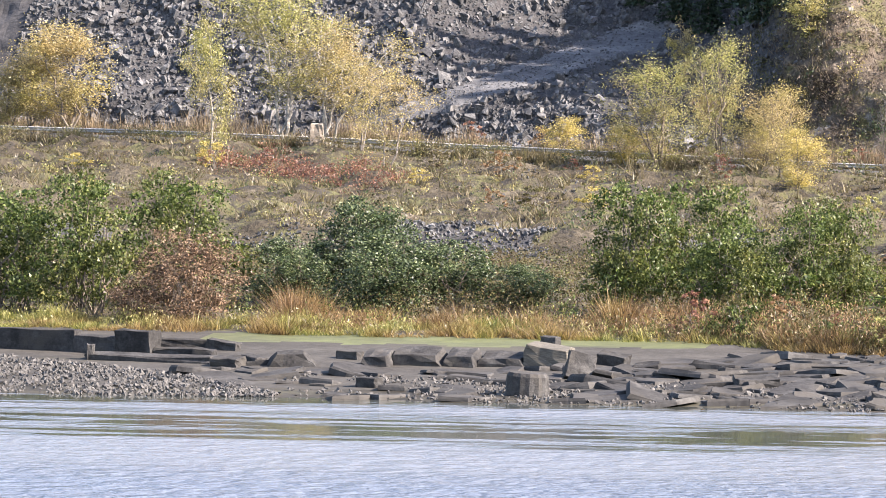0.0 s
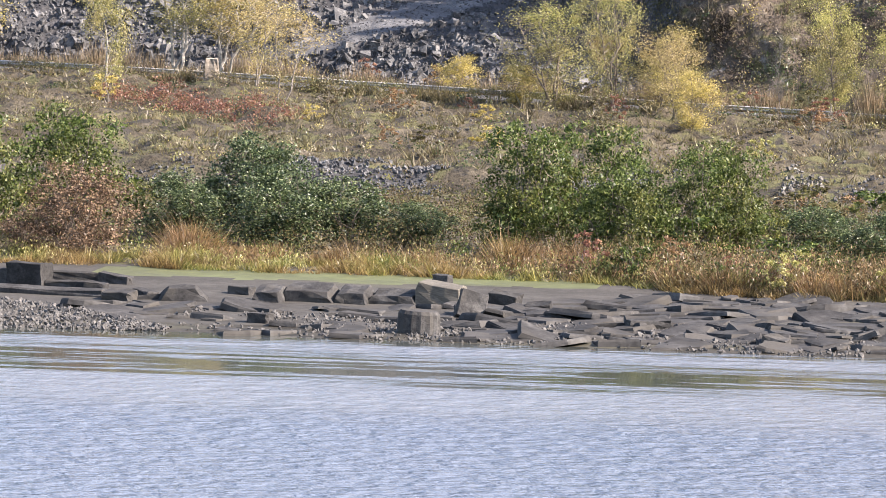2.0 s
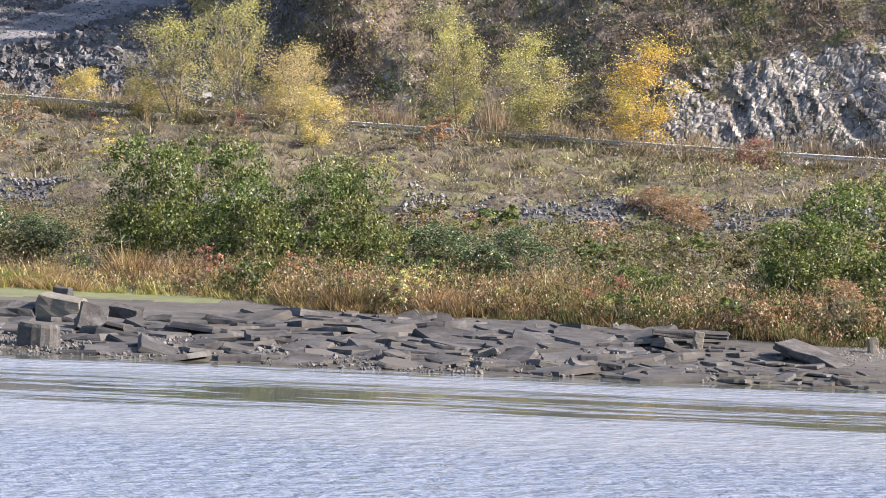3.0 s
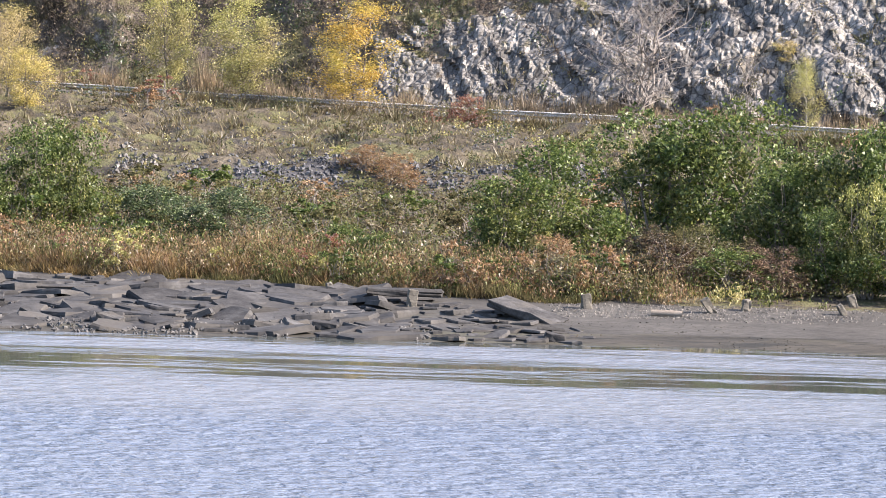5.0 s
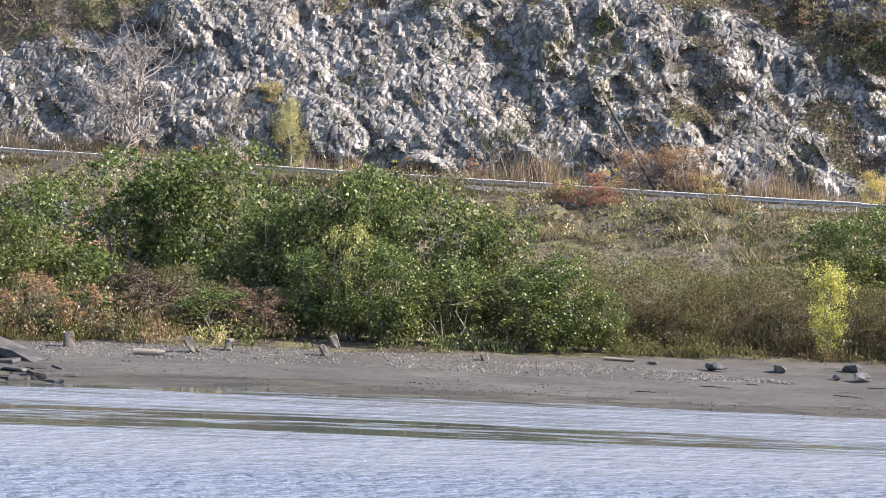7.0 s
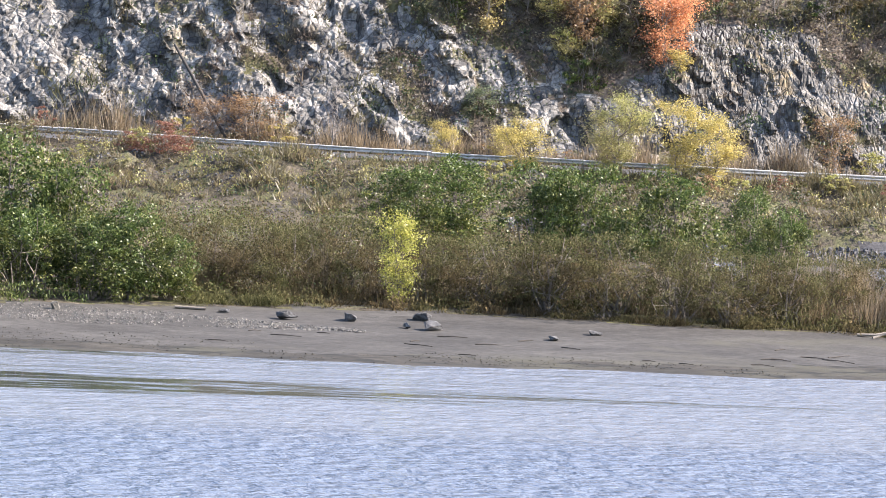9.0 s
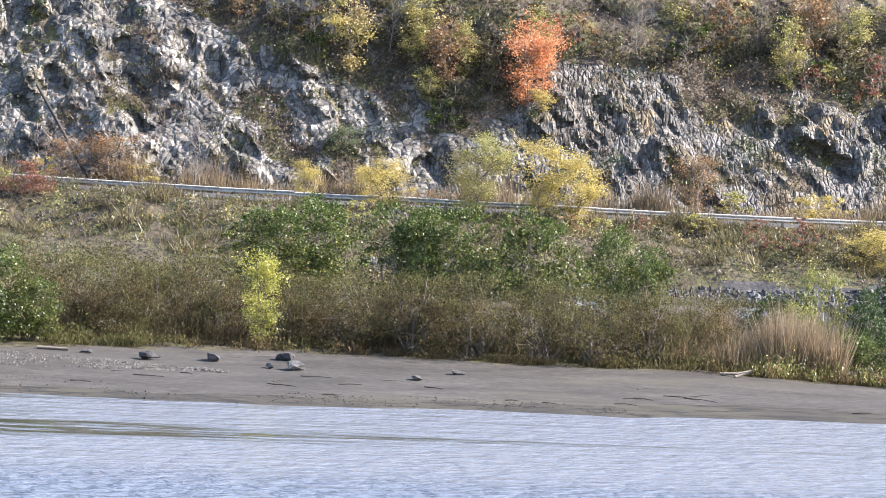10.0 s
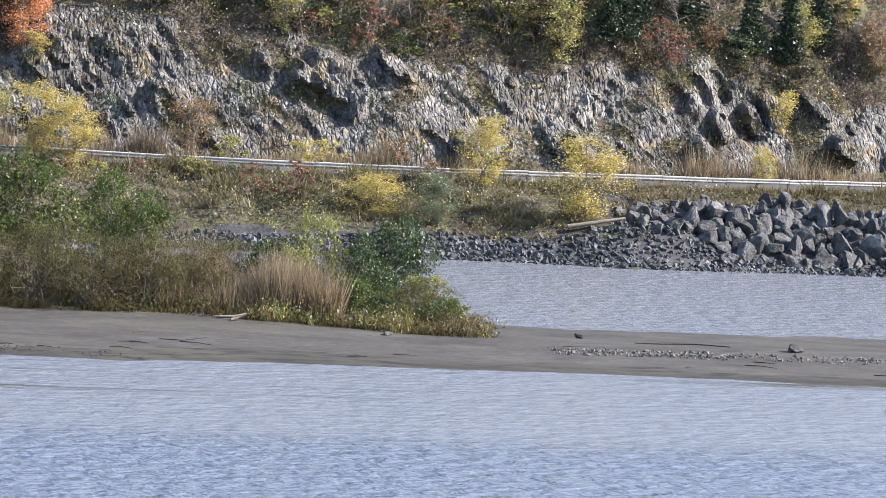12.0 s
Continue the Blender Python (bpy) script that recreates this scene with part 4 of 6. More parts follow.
for kind, x, y, w, h in [
        ("gold", -99, 371, 7.0, 8.6), ("gold", -102.5, 372, 5.0, 6.6), ("gold", -104.5, 373, 4.5, 5.2), ("poplar", -82.9, 349.3, 4.0, 10.0), ("birch_green", -80.5, 362, 7.8, 12.4), ("birch", -77.5, 362.5, 7.0, 9.4),
        ("sapling", -68.4, 340.7, 4.4, 7.0), ("sapling", -72.6, 352, 4.0, 6.4), ("yellow", -58.3, 352, 3.4, 3.0), ("yellow", -53.5, 348, 3.4, 2.8), ("airy", -50.5, 346.2, 5.6, 8.2),
        ("airy", -45.8, 342.9, 4.4, 9.6), ("airy_gold", -43.0, 343.5, 5.0, 6.0), ("yellow", -39.1, 330.4, 3.4, 4.0), ("airy_gold", -41.0, 338, 3.6, 5.6), ("lime", -30.6, 345, 4.0, 9.0),
        ("lime", -25.9, 340.5, 5.4, 7.4), ("amber", -17.6, 338, 5.8, 7.2), ("bare", 1.3, 339.0, 7.8, 9.6), ("bare_thin", -34.8, 345, 2.0, 5.5), ("bare_thin", 8.5, 338, 3.0, 5.0),
        ("poplar", 12.0, 328, 2.6, 5.2), ("bare_thin", 41.7, 321, 3.0, 4.6), ("orange", 37.3, 326.5, 4.4, 3.8), ("orange", 34.0, 326.5, 2.8, 3.4), ("yellow", 49.0, 322, 2.0, 2.6),
        ("yellow", 53.2, 313.5, 3.6, 3.2), ("lime", 58.8, 312.3, 4.4, 5.2), ("yellow_tall", 62.7, 312.0, 3.4, 4.9), ("yellow_tall", 64.9, 311.5, 3.4, 4.2), ("orange", 74.6, 320, 3.0, 4.7),
        ("yellow", 82.4, 305.1, 4.6, 3.0), ("yellow", 91.2, 310.1, 3.6, 4.6), ("yellow", 96.1, 304.5, 4.8, 5.3), ("teal", 86.4, 303.4, 3.0, 3.6), ("yellow_tall", 80.4, 313.0, 1.8, 2.2),
        ("yellow", 115.6, 325.0, 2.0, 2.6), ("yellow", 53.0, 322.5, 2.0, 2.4)]:
    name, label = TREE_LABELS[kind]
    set_plant(name, *TREES[kind], x, y, w, h, label, "tree", name + "s", unit=(3.0, 6.0))
set_plant("bright_tree", *TREES["bright"], 34.4, 237, 2.5, 4.6, TREE_LABELS["bright"][1], "tree", unit=(3.0, 6.0))

BUSHLETS = {k: bush_meshes("bushlet", 240 + i, M_LEAF[m], M_TWIG, 1020, 0.215, low=0.04, stems=6, droop=-0.8, slim=0.45) for i, (k, m) in enumerate((("yellow", "yellow"), ("rusty", "orange"), ("red", "red"), ("lime", "lime"), ("brown", "scrub"), ("olive", "olive")))}
br = np.random.default_rng(41)
for i in range(64):
    kind = ("yellow", "rusty", "brown", "lime", "olive", "brown", "red", "olive")[i % 8]
    x = br.uniform(-98, 92)
    u = br.uniform(0.12, 0.98)
    y = float(toe_y(x)) + 4 + u * (float(rail_y(x)) - 5.5 - float(toe_y(x)))
    w = br.uniform(1.3, 3.0)
    set_plant("bank_shrub", *BUSHLETS[kind], x, y, w, w * br.uniform(0.5, 0.8), {"yellow": "small yellow shrub on the weedy bank", "rusty": "small rusty orange shrub on the bank", "red": "small dull red shrub on the bank", "lime": "small yellow-green shrub on the bank", "brown": "small brown twiggy shrub on the bank", "olive": "small olive shrub on the bank"}[kind], "shrub", "bank shrubs", stem="wood")
for i in range(40):
    kind = ("rusty", "brown", "red", "brown", "yellow", "olive", "lime", "rusty")[i % 8]
    x = br.uniform(-70, 100)
    w = br.uniform(1.4, 2.8)
    set_plant("roadside_shrub", *BUSHLETS[kind], x, float(rail_y(x)) + br.uniform(9, 10.5), w, w * br.uniform(0.55, 0.85), "autumn shrub growing below the cliff", "shrub", "roadside shrubs", stem="wood")

BUSHLETS["green"] = bush_meshes("bushlet", 250, M_LEAF["alder"], M_TWIG, 1020, 0.215, low=0.04, stems=6)
for i in range(44):
    kind = ("rusty", "green", "brown", "lime", "olive", "rusty", "green", "brown", "olive", "red", "rusty")[i % 11]
    x = br.uniform(-36, 1)
    w = br.uniform(1.2, 2.6)
    set_plant("shore_weed", *BUSHLETS[kind], x, float(veg_y(x)) + br.uniform(0.8, 6.5), w, w * br.uniform(0.55, 0.9), "clump of leafy autumn weeds above the broken slabs", "weed", "shore weeds", stem="wood")

for i in range(30):
    kind = ("rusty", "green", "brown", "red", "olive", "green", "rusty", "brown")[i % 8]
    x = br.uniform(-15, 1)
    w = br.uniform(1.6, 3.2)
    set_plant("shore_weed", *BUSHLETS[kind], x, float(veg_y(x)) + br.uniform(1.0, 5.0), w, w * br.uniform(0.6, 0.9), "clump of russet and green weeds below the alders", "weed", "shore weeds", stem="wood")
for i in range(58):
    kind = ("brown", "olive", "green", "rusty", "olive", "green", "brown")[i % 7]
    x = br.uniform(-32, 2)
    y = br.uniform(float(veg_y(x)) + 8, float(toe_y(x)) - 3)
    w = br.uniform(2.4, 4.6)
    set_plant("marsh_shrub", *BUSHLETS[kind], x, y, w, w * br.uniform(0.45, 0.7), "low shrub on the marshy ground below the bank", "shrub", "marsh shrubs", stem="wood")


def on_face(x, h):
    a, b, c = face_point(np.array([float(x)]), np.array([float(h)]))
    return float(a[0]), float(b[0]), float(c[0])


def conifer_meshes(seed, n=2600):
    """A spruce 6 m high and 3 m wide in its own units, in drooping whorls."""
    r = np.random.default_rng(seed)
    v, f = tube_arrays(bent((0, 0, -0.2), (0, 0, 5.9), r, 0.01, 5), 0.1, 0.01, 6)
    wood = mesh_of("spruce_trunk", v, f, M_BARK)
    z = 0.5 + 5.4 * r.uniform(0, 1, n) ** 1.2
    z = np.round(z * 3) / 3 + r.normal(size=n) * 0.05
    a = np.round(r.uniform(0, 9, n)) / 9 * 6.28 + z * 3 + r.normal(size=n) * 0.12
    rad = 1.5 * (1 - z / 6.05) * np.sqrt(r.uniform(0.05, 1, n)) * (0.8 + 0.3 * np.sin(a * 3))
    p = np.stack([np.cos(a) * rad, np.sin(a) * rad, z - rad * 0.35], 1)
    v, f = leaf_quads(p, 0.16, 0.07, r, 0.6)
    return wood, mesh_of("spruce_crown", v, f, M_LEAF["conifer"])


for i in range(84):
    kind = ("olive", "brown", "green", "brown", "brown", "olive", "rusty", "brown", "green", "brown", "lime", "red")[i % 12]
    x = br.uniform(42, 128)
    low = float(rock_top(x)) + 0.6
    a, b, c = on_face(x, low + (13.5 - low) * br.uniform(0, 1) ** 1.2)
    w = br.uniform(1.8, 3.8)
    set_plant("hillside_shrub", *BUSHLETS[kind], a, b - 0.3, w, w * br.uniform(0.6, 0.95), "autumn shrub in the brush above the cliff", "shrub", "hillside shrubs", z=c - 0.3, stem="wood")
SPRUCE = conifer_meshes(220)
HILL_TREES = {k: tree_meshes("hill_tree", 230 + i, M_LEAF[m], M_TWIG, 2600, 0.1, 2, 0.4, 0.08) for i, (k, m) in enumerate((("lime", "lime"), ("yellow", "yellow"), ("orange", "orange"), ("teal", "teal"), ("sapling", "gold")))}
HILL_TREES["bare"] = HILL_TREES["bare_thin"] = tree_meshes("bare_tree", 215, None, M_TWIG, trunks=1, low=0.2, bare=True, twigs=3)
# the tall spruces round x -45 are added above the view to cast shade
for x, h, w, t in [(106.8, 9.5, 4.2, 7.6), (107.3, 9.9, 3.0, 5.0), (109.2, 10.1, 3.0, 5.2), (117.5, 9.0, 3.6, 6.0), (120.5, 8.2, 4.0, 6.4), (123.5, 9.4, 4.0, 6.6), (103.6, 10.4, 4.0, 6.0), (113.5, 11.0, 3.6, 5.6), (-52.6, 9.0, 4.0, 6.5), (-55.2, 9.8, 4.0, 7.0), (-58.5, 11.0, 4.0, 6.0), (-49.0, 11.0, 5.5, 10.0), (-46.5, 10.0, 5.5, 11.0), (-44.0, 11.5, 5.5, 11.0), (-46.0, 13.5, 6.0, 12.0), (-41.5, 13.0, 6.0, 11.0), (-44.5, 16.0, 6.0, 12.0), (-40.0, 16.5, 6.0, 12.0), (-47.5, 15.0, 6.0, 12.0), (-43.0, 19.0, 6.5, 13.0), (-50.0, 18.0, 6.5, 13.0)]:
    a, b, c = on_face(x, h)
    set_plant("spruce_tree", *SPRUCE, a, b, w, t, "dark green spruce on the shaded hillside", "tree", "spruce trees", unit=(3.0, 6.0), z=c - 0.4)
for kind, x, h, w, t in [
        ("lime", 102.7, 7.8, 3.0, 4.4), ("lime", 100.4, 9.6, 2.6, 3.2), ("lime", 103.4, 9.2, 2.6, 4.6), ("lime", 96.2, 12.0, 2.4, 2.8), ("yellow", 118.6, 3.4, 1.8, 3.4), ("orange", 114.3, 8.9, 2.0, 2.2),
        ("lime", 58.5, 6.9, 2.4, 2.2), ("teal", 52.2, 3.1, 2.4, 2.0), ("lime", 57.7, 9.2, 2.6, 2.8), ("yellow", 65.8, 6.7, 1.8, 1.6), ("lime", -42.6, 9.2, 3.6, 4.6), ("sapling", -52.7, 5.2, 2.0, 5.0),
        ("orange", -49.5, 2.8, 2.6, 2.2), ("bare_thin", 49.5, 10.4, 2.6, 3.2), ("lime", 57.8, 10.6, 3.4, 4.6), ("bare_thin", 10.5, 8.9, 2.6, 3.2), ("sapling", 10.9, 4.9, 1.6, 1.6), ("teal", 21.9, 11.4, 2.4, 2.0),
        ("bare", 84.0, 8.5, 3.4, 3.2), ("bare", 92.0, 9.5, 3.6, 3.4), ("bare", 76.0, 9.0, 3.4, 3.4), ("lime", 88.0, 11.0, 3.0, 3.6), ("bare", 112.0, 10.0, 3.4, 3.4), ("lime", 122.0, 9.0, 3.0, 3.6), ("teal", 117.0, 8.0, 2.4, 2.4)]:
    a, b, c = on_face(x, h)
    name, label = TREE_LABELS[kind]
    set_plant(name, *HILL_TREES[kind], a, b, w, t, {"bare": "leafless grey thicket high on the hillside", "bare_thin": "thin leafless tree high on the cliff"}.get(kind, "small autumn tree growing on the cliff"), "tree", "hillside trees", unit=(3.0, 6.0), z=c - 0.3)
for i in range(44):
    kind = ("bare", "lime", "bare", "teal", "bare", "orange", "bare", "sapling", "bare")[i % 9]
    x = br.uniform(46, 128)
    low = max(float(rock_top(x)) + 0.8, 6.0)
    a, b, c = on_face(x, low + (13.5 - low) * br.uniform())
    w = br.uniform(1.8, 3.4)
    set_plant(TREE_LABELS[kind][0], *HILL_TREES[kind], a, b, w, w * br.uniform(1.2, 1.9), "leafless grey sapling in the hillside woods" if kind == "bare" else "thin autumn tree in the hillside woods", "tree", "hillside trees", unit=(3.0, 6.0), z=c - 0.3)
for x, h, w, t in [(64.4, 6.6, 4.0, 6.0), (66.0, 8.4, 2.8, 4.0)]:
    a, b, c = on_face(x, h)
    set_plant("maple_tree", *TREES["maple"], a, b, w, t, TREE_LABELS["maple"][1], "tree", "maple trees", unit=(3.0, 6.0), z=c - 0.3)


def blades(name, pts, z, height, width, mat, label, category, r, lean=0.3, per=6):
    """Grass or reeds as one mesh of single blades in tufts, each blade tapering to a tip."""
    k = len(pts) // per
    pts, z = np.repeat(pts[:k], per, 0), np.repeat(z[:k], per)
    n = len(pts)
    tall = np.repeat(r.uniform(0.5, 1.2, k) * (0.25 + 2.6 * fractal(pts[::per, 0] / 2.4, pts[::per, 1] / 2.4, 77, 3) ** 2), per)
    off = r.normal(size=(n, 2)) * 0.14
    a = r.uniform(0, 2 * np.pi, n)
    hgt = height * tall * r.uniform(0.5, 1.15, n)
    side = np.stack([np.cos(a), np.sin(a), 0 * a], 1) * (width * r.uniform(0.6, 1.3, n))[:, None]
    base = np.stack([pts[:, 0] + off[:, 0], pts[:, 1] + off[:, 1], z - 0.08], 1)
    out = off * 1.1 + r.normal(size=(n, 2)) * lean * hgt[:, None]
    tip = base + np.stack([out[:, 0], out[:, 1], hgt * r.uniform(0.85, 1.0, n)], 1)
    v = np.stack([base - side, base + side, tip], 1).reshape(-1, 3)
    return tagged(new(name, mesh_of(name, v, np.arange(3 * n).reshape(n, 3), mat)), label, category, kind="stuff")


def scatter(n, x0, x1, y_low, y_high, r, clump=1.5, cut=0.35, seed=1):
    """Clumped random places between two lines along the shore."""
    x = r.uniform(x0, x1, n * 2)
    a, b = y_low(x), y_high(x)
    y = a + (b - a) * r.uniform(size=n * 2)
    keep = fractal(x / clump, y / clump, seed, 3) + r.uniform(-0.12, 0.12, n * 2) > cut
    return np.stack([x, y], 1)[keep][:n]


gr = np.random.default_rng(11)
p = scatter(50000, -80, -22, lambda x: veg_y(x) - 0.6, lambda x: veg_y(x) + 5, gr, 1.5, 0.47, 2)
blades("shore_sedge", p, land(p[:, 0], p[:, 1]), 0.65, 0.026, M_LEAF["sedge"], "yellow-green sedge grass along the muddy shore", "grass", gr, 0.6, 18)
p = scatter(50000, -56, -8, lambda x: veg_y(x) + np.where(x < -30, 3.5, 0.5), lambda x: veg_y(x) + np.where(x < -30, 8, 7), gr, 2.0, 0.47, 4)
blades("straw_grass", p, land(p[:, 0], p[:, 1]), 1.15, 0.024, M_LEAF["straw"], "tall straw-coloured and russet marsh grass", "grass", gr, 0.42, 14)
p = scatter(18000, -34, -1, lambda x: veg_y(x) - 0.3, lambda x: veg_y(x) + 3, gr, 1.2, 0.46, 6)
blades("green_grass", p, land(p[:, 0], p[:, 1]), 0.7, 0.035, M_LEAF["olive"], "short green grass tufts at the mud's edge", "grass", gr)
for x0, x1, count in ((22, 26.5, 4200), (53.5, 62, 24000), (29, 52, 6000)):
    deep = 6.5 if x0 != 29 else 3.0
    p = scatter(count, x0, x1, lambda x: veg_y(x) + 2.0 + 0.8 * fractal(x / 1.5, 0 * x, 33) + (2.5 if x0 != 53.5 else 0), lambda x: veg_y(x) + deep + (3 if x0 == 29 else 0), gr, 1.4, 0.38, 8)
    blades("reeds", p, land(p[:, 0], p[:, 1]), 2.5 if x0 == 53.5 else 3.1 if x0 == 22 else 1.9, 0.026, M_LEAF["reed"], "dense brown reeds behind the sandbar", "reeds", gr, 0.18)
p = scatter(16000, 24, 69, lambda x: veg_y(x) + 0.2 + 1.4 * fractal(x / 1.2, 0 * x, 35), lambda x: veg_y(x) + 2.8, gr, 1.2, 0.53, 9)
blades("bar_grass", p, land(p[:, 0], p[:, 1]), 0.5, 0.03, M_LEAF["olive"], "brown grass tufts at the sandbar's edge", "grass", gr, 0.4)
p = scatter(44000, -85, 50, lambda x: veg_y(x) + 6, lambda x: toe_y(x) - 1, gr, 3.0, 0.42, 10)
blades("marsh_grass", p, land(p[:, 0], p[:, 1]), 0.7, 0.04, M_LEAF["dry"], "dry marsh grass below the bank", "grass", gr, 0.5, 13)
p = scatter(104000, -125, 135, lambda x: toe_y(x) + np.where(x > 100, 8.5, np.where((x > 70) | (x < 22), 3.6, 0.5)), lambda x: rail_y(x) - 0.6, gr, 2.6, 0.37, 12)
blades("bank_grass", p, land(p[:, 0], p[:, 1]), 0.6, 0.05, M_LEAF["dry"], "dry brown grass and weeds on the bank", "grass", gr, 0.5, 9)
p = scatter(50000, -125, 150, lambda x: rail_y(x) + 8.4, lambda x: rail_y(x) + 10.4, gr, 2.5, 0.36, 14)
blades("roadside_reeds", p, ground_z(p[:, 0], p[:, 1]), 1.7, 0.03, M_LEAF["reed"], "tall dry grass below the cliff", "grass", gr, 0.2)

p = scatter(36000, -125, 150, lambda x: rail_y(x) - 1.8, lambda x: rail_y(x) - 0.25, gr, 2.0, 0.45, 16)
blades("verge_grass", p, land(p[:, 0], p[:, 1]), 0.75, 0.05, M_LEAF["dry"], "tall dry grass growing through the guardrail", "grass", gr, 0.3)


def leaf_cloud(name, centres, radius, per, size, mat, label, r, droop=0.3, slim=0.6):
    size, per = size * 0.9, int(per * 1.15)
    idx = np.repeat(np.arange(len(centres)), per)
    p = centres[idx] + r.normal(size=(len(idx), 3)) * radius[idx, None] * (0.55, 0.55, 0.45)
    v, f = leaf_quads(p, size, size * slim, r, droop)
    return tagged(new(name, mesh_of(name, v, f, mat)), label, "shrubs", kind="stuff")


def face_spots(n, x0, x1, h0, h1, r, cut, seed, scale=4.0, bare=None):
    """Clumped random places on the slope: anywhere, on bare rock (1) or in the brush (0)."""
    x, h = r.uniform(x0, x1, n * 4), r.uniform(h0, h1, n * 4)
    keep = fractal(x / scale, h / scale, seed, 3) > cut
    if bare is not None:
        keep &= (rockiness(x, h) > 0.45) == bool(bare)
    x, h = x[keep][:n], h[keep][:n]
    return np.stack(face_point(x, h), 1)


def bank_spots(n, x0, x1, r, cut, seed):
    p = scatter(n, x0, x1, lambda x: toe_y(x) + np.where(x > 100, 9, 2), lambda x: rail_y(x) - 0.8, r, 5.0, cut, seed)
    return np.stack([p[:, 0], p[:, 1], land(p[:, 0], p[:, 1]) + 0.15], 1)


c = np.concatenate([face_spots(14000, -20, 140, 0.3, 13, gr, 0.5, 121, 3.0, 1), face_spots(42000, -48, 140, 0.3, 14, gr, 0.3, 122, 3.0, 0)])
c = gr.permutation(c)
blades("cliff_grass", c[:, :2] - (0, 0.1), c[:, 2] - 0.05, 0.5, 0.05, M_LEAF["brush"], "dry grass tufts on the cliff ledges", "grass", gr, 0.5, 4)
c = np.concatenate([face_spots(420, -20, 140, 0.3, 13, gr, 0.54, 91, 4.0, 1), face_spots(1500, -46, 140, 0.3, 14, gr, 0.3, 92, 4.0, 0)])
leaf_cloud("cliff_scrub", c, gr.uniform(0.25, 0.6, len(c)), 26, 0.1, M_LEAF["scrub"], "brown and olive scrub growing on the cliff ledges", gr)
c = np.concatenate([face_spots(80, -20, 150, 1, 13, gr, 0.56, 93, 4.0, 1), face_spots(330, -46, 150, 1, 14, gr, 0.46, 94, 4.0, 0)])
leaf_cloud("cliff_greenery", c, gr.uniform(0.4, 1.2, len(c)), 55, 0.12, M_LEAF["dark"], "dark green shrubs on the cliff", gr)
c = face_spots(190, -42, 150, 0.5, 15, gr, 0.5, 95, 4.0, 0)
leaf_cloud("cliff_autumn_scrub", c, gr.uniform(0.4, 1.0, len(c)), 50, 0.11, M_LEAF["gold"], "yellowing shrubs on the cliff", gr)
c = bank_spots(4600, -125, 110, gr, 0.33, 97)
leaf_cloud("bank_scrub", c, gr.uniform(0.25, 0.65, len(c)), 13, 0.1, M_LEAF["scrub"], "low brown scrub on the bank", gr)
c = bank_spots(420, -125, 100, gr, 0.5, 99)
leaf_cloud("bank_dark_scrub", c, gr.uniform(0.3, 0.7, len(c)), 28, 0.1, M_LEAF["dark"], "dark green low scrub on the bank", gr)
c = bank_spots(420, -125, 110, gr, 0.54, 98)
leaf_cloud("bank_yellow_scrub", c, gr.uniform(0.3, 0.8, len(c)), 45, 0.09, M_LEAF["lime"], "low yellow-green scrub on the bank", gr)
c = face_spots(2300, 36, 140, 1.5, 14, gr, 0.3, 101, 4.0, 0)
leaf_cloud("hill_brush", c, gr.uniform(0.5, 1.3, len(c)), 34, 0.115, M_LEAF["brush"], "brown autumn brush on the hillside above the cliff", gr)
c = face_spots(900, -48, 12, 0.5, 14, gr, 0.3, 103, 4.0, 0)
leaf_cloud("hill_scrub", c, gr.uniform(0.4, 1.1, len(c)), 34, 0.115, M_LEAF["brush"], "brown scrub beside the talus slope", gr)
for kind, count, cut, seed, tint in (("marsh_brush", 1100, 0.42, 105, "bramble"), ("marsh_greenery", 900, 0.45, 106, "alder"), ("marsh_olive_brush", 1500, 0.4, 107, "olive")):
    p = scatter(count, -85, 58, lambda x: veg_y(x) + 3.0, lambda x: toe_y(x) - 2, gr, 5.0, cut, seed)
    leaf_cloud(kind, np.stack([p[:, 0], p[:, 1], land(p[:, 0], p[:, 1]) + 0.7], 1), gr.uniform(0.7, 1.5, len(p)), 46, 0.085, M_LEAF[tint], "low mixed brush on the marshy ground", gr)
p = scatter(1300, -125, 40, lambda x: rail_y(x) - 1.6, lambda x: rail_y(x) - 0.3, gr, 5.0, 0.42, 108)
leaf_cloud("verge_scrub", np.stack([p[:, 0], p[:, 1], land(p[:, 0], p[:, 1]) + 0.6], 1), gr.uniform(0.4, 0.9, len(p)), 26, 0.08, M_LEAF["scrub"], "weeds and scrub in front of the guardrail", gr)
for kind, tint, x0, x1, count, seed in (("shore_herbs", "lime", -80, 6, 260, 111), ("rusty_herbs", "russet", -56, 4, 200, 112), ("green_herbs", "alder", -50, 24, 300, 113), ("brown_herbs", "russet", -40, 4, 300, 114), ("bar_herbs", "olive", 24, 68.5, 360, 115), ("bar_green_herbs", "herb", 57, 68.5, 200, 116), ("bar_brown_herbs", "russet", 58, 68.8, 110, 117), ("amber_herbs", "orange", -46, 3, 170, 118)):
    p = scatter(count, x0, x1, lambda x: veg_y(x) + 0.3, lambda x: veg_y(x) + 5.5, gr, 3.5, 0.45, seed)
    tall = gr.uniform(0.25, 0.75, len(p))
    leaf_cloud(kind, np.stack([p[:, 0], p[:, 1], land(p[:, 0], p[:, 1]) + tall * 0.7], 1), tall, 34, 0.11, M_LEAF[tint], "leafy herbs and weeds along the shore grass", gr, -1.6, 0.32)
